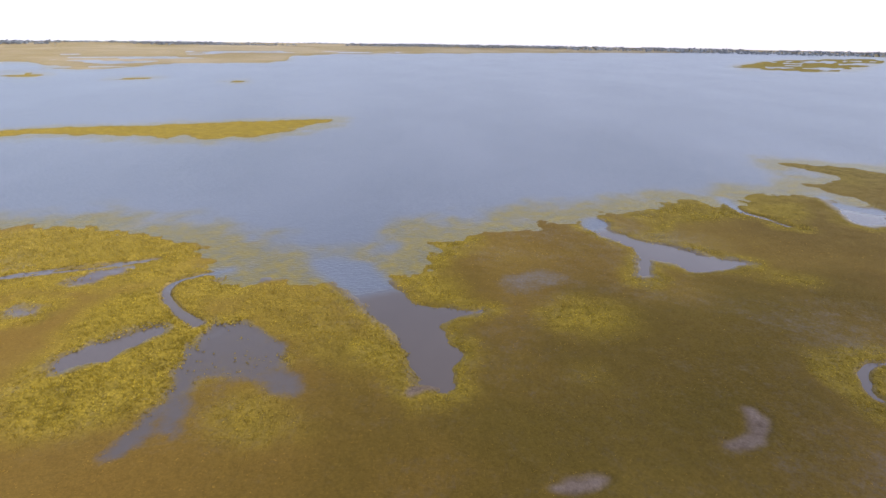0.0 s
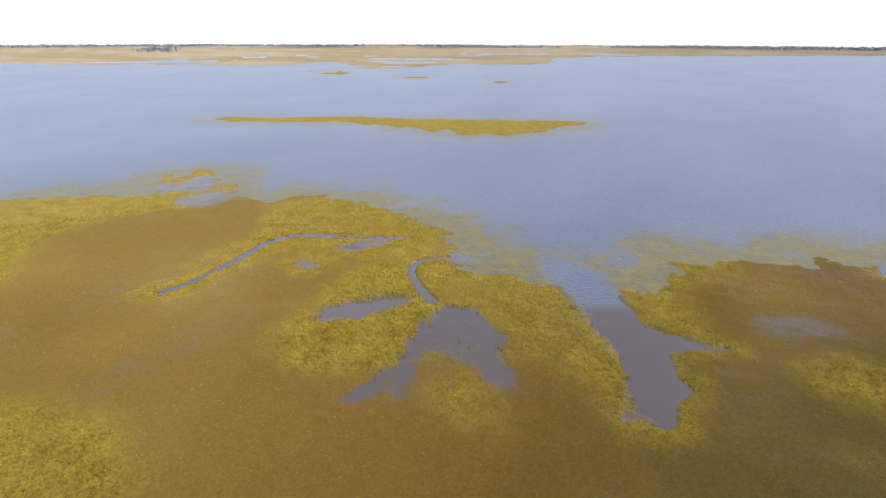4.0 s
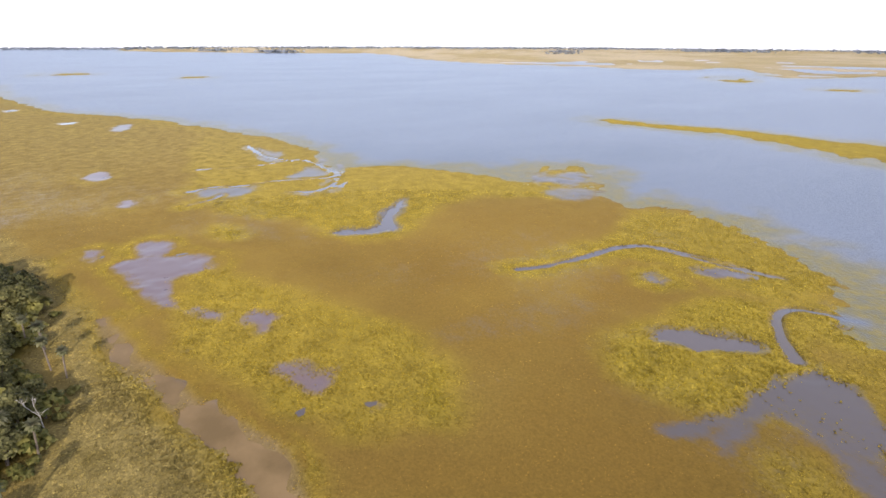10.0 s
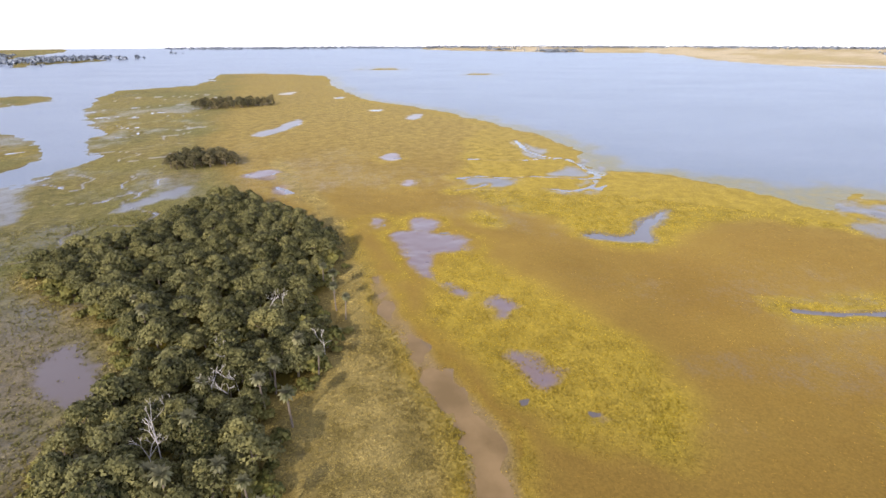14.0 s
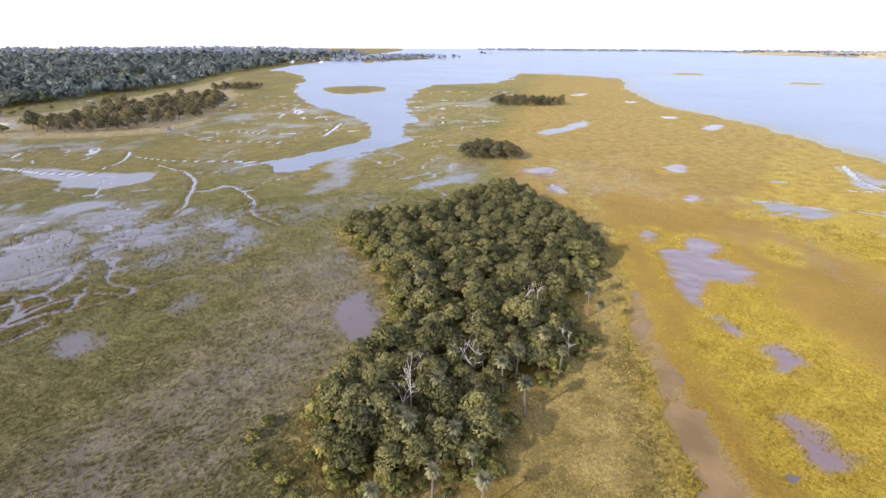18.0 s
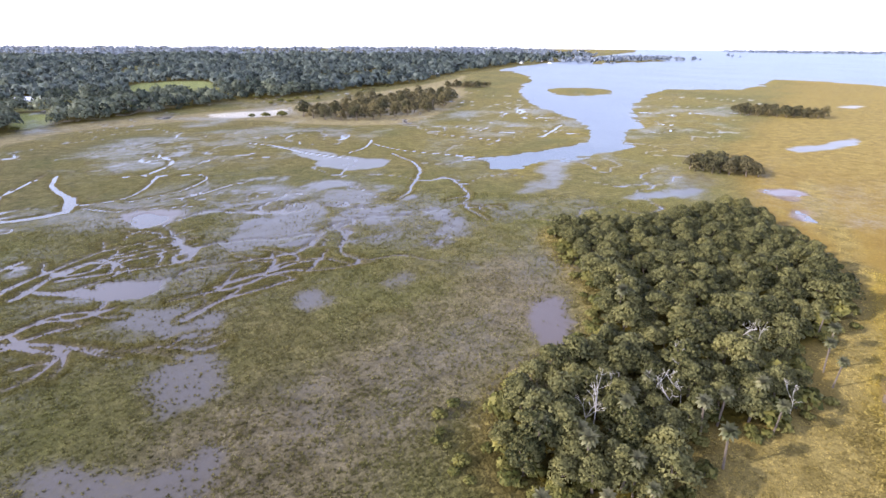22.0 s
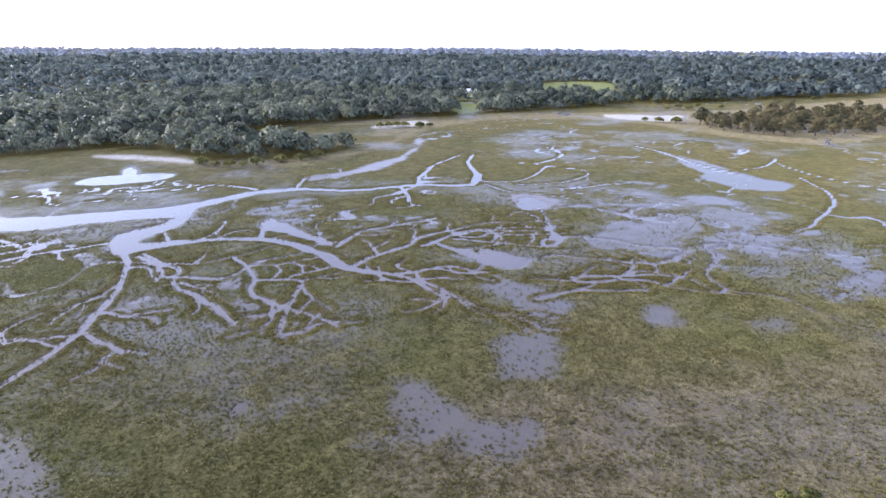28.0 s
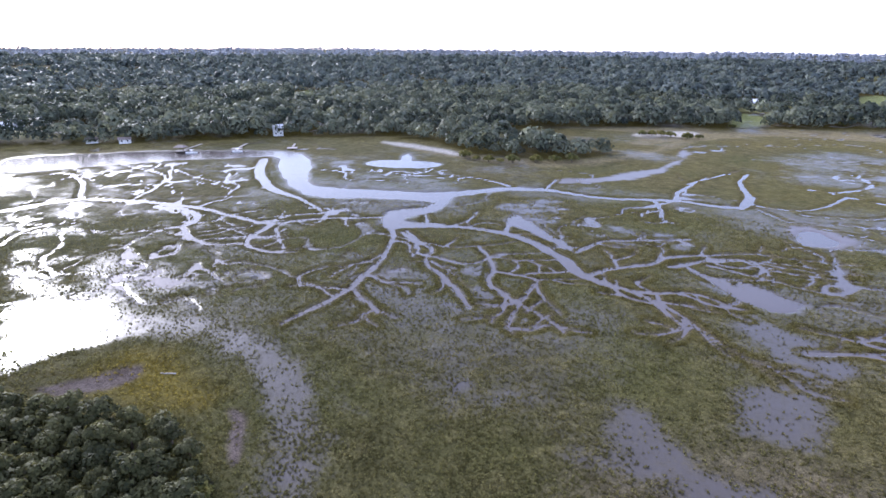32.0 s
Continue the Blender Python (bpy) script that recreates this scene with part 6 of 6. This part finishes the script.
def house(x, y, turn, wide, deep, storeys, roof_mat, label):
    """A boarded house with a gabled roof, windows with frames and a door."""
    top = new("house")
    high = 2.9 * storeys
    w, e = wide / 2, deep / 2
    box_part("wall", (-w, -e, -0.8), (w, e, high), PLASTER, top)
    bm = bmesh.new()
    rise, over = deep * 0.32, 0.5
    prof = [(-e - over, high - 0.2), (0, high + rise), (e + over, high - 0.2), (e + over, high - 0.42), (0, high + rise - 0.25), (-e - over, high - 0.42)]
    a, b = ([bm.verts.new((s * (w + over), p, q)) for p, q in prof] for s in (-1, 1))
    for k in range(6):
        bm.faces.new((a[k], a[(k + 1) % 6], b[(k + 1) % 6], b[k]))
    for r in (a, b):
        bm.faces.new((r[0], r[1], r[4], r[5]))
        bm.faces.new((r[1], r[2], r[3], r[4]))
    part("roof", from_bm("roof", bm, roof_mat), top)
    for s in (-1, 1):
        bm = bmesh.new()
        q = [bm.verts.new((s * (w - 0.01), p, z)) for p, z in ((-e, high), (e, high), (0, high + rise - 0.3))]
        u = [bm.verts.new((s * (w - 0.15), p, z)) for p, z in ((-e, high), (e, high), (0, high + rise - 0.3))]
        bm.faces.new(q)
        bm.faces.new(u)
        for k in range(3):
            bm.faces.new((q[k], q[(k + 1) % 3], u[(k + 1) % 3], u[k]))
        part("gable", from_bm("gable", bm, PLASTER), top)
    for level in range(storeys):
        for s in (-1, 1):
            for k in range(int(wide // 3)):
                cx = -w + (k + 0.5) * wide / int(wide // 3)
                z = 1.0 + 2.9 * level
                win = box_part("window", (cx - 0.55, min(s * e, s * (e + 0.06)), z), (cx + 0.55, max(s * e, s * (e + 0.06)), z + 1.4), HULL, top, "white window frame")
                box_part("pane", (cx - 0.45, min(s * e, s * (e + 0.075)), z + 0.1), (cx + 0.45, max(s * e, s * (e + 0.075)), z + 1.3), GLASS, win, "dark window glass")
    box_part("door", (w - 0.02, -0.5, -0.1), (w + 0.05, 0.5, 2.05), SLATE, top)
    top.matrix_basis = pose(x, y, ground_at(x, y), 0, 0, turn)
    return tagged(top, label, "house", "houses of the mainland")


for x, y, turn, wide, deep, storeys, roof_mat, label in (
        (304, -286, 50, 7, 6, 2, ROOF, "white two-storey house with a pale roof by the dock"),
        (545, -402, 20, 22, 12, 1, ROOF, "long white house with a pale roof among trees"),
        (487, -190, 65, 12, 8, 1, ROOF, "white house with a pale roof in a clearing"),
        (494, -202, 65, 9, 7, 1, ROOF, "small white shed with a pale roof in a clearing"),
        (383, -197, 55, 7, 3.6, 1, SLATE, "low white boathouse by the river bank"),
        (366, -209, 55, 7, 3.6, 1, SLATE, "low white boathouse by the river bank"),
        (-373, -995, 30, 9, 8, 2, ROOF, "white house rising among dark trees"),
        (-655, -935, 10, 26, 11, 1, ROOF, "long white barn with a pale roof by the woods"),
        (101, -735, -20, 14, 9, 1, SLATE, "white house with a brown roof among trees"),
        (69, -772, 15, 12, 8, 1, ROOF, "white house with a pale roof among trees"),
        (14.7, -735, 0, 16, 9, 1, ROOF, "white house with a pale roof beside a green glade"),
        (-6, -763, 25, 12, 8, 1, SLATE, "white house with a brown roof beside a green glade"),
        (285, -485, 40, 10, 8, 1, ROOF, "white house with a pale roof up a sandy track"),
        (-1195, -1248, 30, 16, 10, 2, ROOF, "white house at the edge of the river"),
        (-1371, -1337, 35, 18, 10, 2, ROOF, "white house at the edge of the river"),
        (-1285, -1217, 30, 16, 10, 1, ROOF, "white house at the edge of the river")):
    house(x, y, turn, wide, deep, storeys, roof_mat, label)


def dock(ax, ay, bx, by, label, shelter):
    """A plank pier on piles with a wider head, and a roof over it if it has a shelter."""
    top = new("dock")
    run = math.hypot(bx - ax, by - ay)
    for k in range(int(run // 0.5)):
        box_part("plank", (k * 0.5, -0.8, 1.0), (k * 0.5 + 0.46, 0.8, 1.06), PLANK, top)
    box_part("head", (run, -3.2, 0.96), (run + 5.5, 3.2, 1.08), PLANK, top)
    for k in range(int(run // 5) + 1):
        for s in (-0.7, 0.7):
            bm = bmesh.new()
            limb(bm, (k * 5 + 0.2, s, -1.2), (k * 5 + 0.2, s, 1.35), 0.13, 0.11, 6)
            part("pile", from_bm("pile", bm, BARK), top)
    for i in (run + 0.3, run + 5.2):
        for s in (-3.0, 3.0):
            bm = bmesh.new()
            limb(bm, (i, s, -1.5), (i, s, 3.5 if shelter else 1.8), 0.15, 0.12, 6)
            part("pile", from_bm("head_pile", bm, BARK), top)
    if shelter:
        bm = bmesh.new()
        eave = [bm.verts.new((run - 0.3 + u * 6.1, -3.6 + v * 7.2, 3.4)) for u, v in ((0, 0), (1, 0), (1, 1), (0, 1))]
        ridge = [bm.verts.new((run + 2.75, -1.5 + 3.0 * v, 4.7)) for v in (0, 1)]
        for f in ((eave[0], eave[1], ridge[0]), (eave[1], eave[2], ridge[1], ridge[0]), (eave[2], eave[3], ridge[1]), (eave[3], eave[0], ridge[0], ridge[1]), (eave[3], eave[2], eave[1], eave[0])):
            bm.faces.new(f)
        part("roof", from_bm("dock_roof", bm, SLATE), top)
    top.matrix_basis = pose(ax, ay, 0, 0, 0, math.degrees(math.atan2(by - ay, bx - ax)))
    return tagged(top, label, "dock", "docks on the river")


dock(321, -234, 312, -214, "weathered plank dock with a brown roofed head", True)
dock(297, -251, 289, -237, "weathered plank dock without a roof", False)
dock(270, -268, 262, -258, "short weathered plank dock on the river", False)


def boat(x, y, turn, long, label):
    top = new("boat")
    bm = bmesh.new()
    half = long / 2
    rows = []
    for u, w in ((-half, 0.85), (-half * 0.3, 1.1), (half * 0.4, 0.95), (half * 0.8, 0.5), (half, 0.06)):
        lift = 0.25 * max(0, u / half) ** 2
        rows.append([bm.verts.new((u, s * w * q, z + lift)) for s, q, z in ((-1, 1, 0.65), (-1, 0.7, -0.2), (1, 0.7, -0.2), (1, 1, 0.65))])
    for p, q in zip(rows, rows[1:]):
        for k in range(4):
            bm.faces.new((p[k], p[(k + 1) % 4], q[(k + 1) % 4], q[k]))
    bm.faces.new(rows[0])
    bm.faces.new(rows[-1])
    part("hull", from_bm("hull", bm, HULL), top)
    box_part("console", (-0.5, -0.4, 0.6), (0.3, 0.4, 1.5), PLASTER, top)
    box_part("canopy", (-1.1, -0.9, 2.1), (0.9, 0.9, 2.18), ROOF, top)
    for u in (-0.9, 0.7):
        for s in (-0.75, 0.75):
            box_part("post", (u, s - 0.03, 0.6), (u + 0.06, s + 0.03, 2.1), SNAG, top)
    box_part("motor", (-half - 0.45, -0.25, -0.1), (-half, 0.25, 1.0), SLATE, top)
    top.matrix_basis = pose(x, y, 0.0, 0, 0, turn)
    return tagged(top, label, "boat", "boats at the docks")


boat(303, -213, 35, 7.5, "white open motorboat moored beside the dock")
boat(283, -231, 40, 6.5, "small white motorboat moored beside the dock")

# drift log on the grass bank of the second hammock
bm = bmesh.new()
limb(bm, (-1.6, 0, 0.15), (1.7, 0.3, 0.25), 0.18, 0.10, 7)
log = tagged(new("drift_log", from_bm("drift_log", bm, SNAG)), "bleached drift log lying on the grass bank", "log")
log.matrix_basis = pose(98.5, -57.3, max(ground_at(98.5, -57.3), 0) + 0.02, 0, 0, 25)
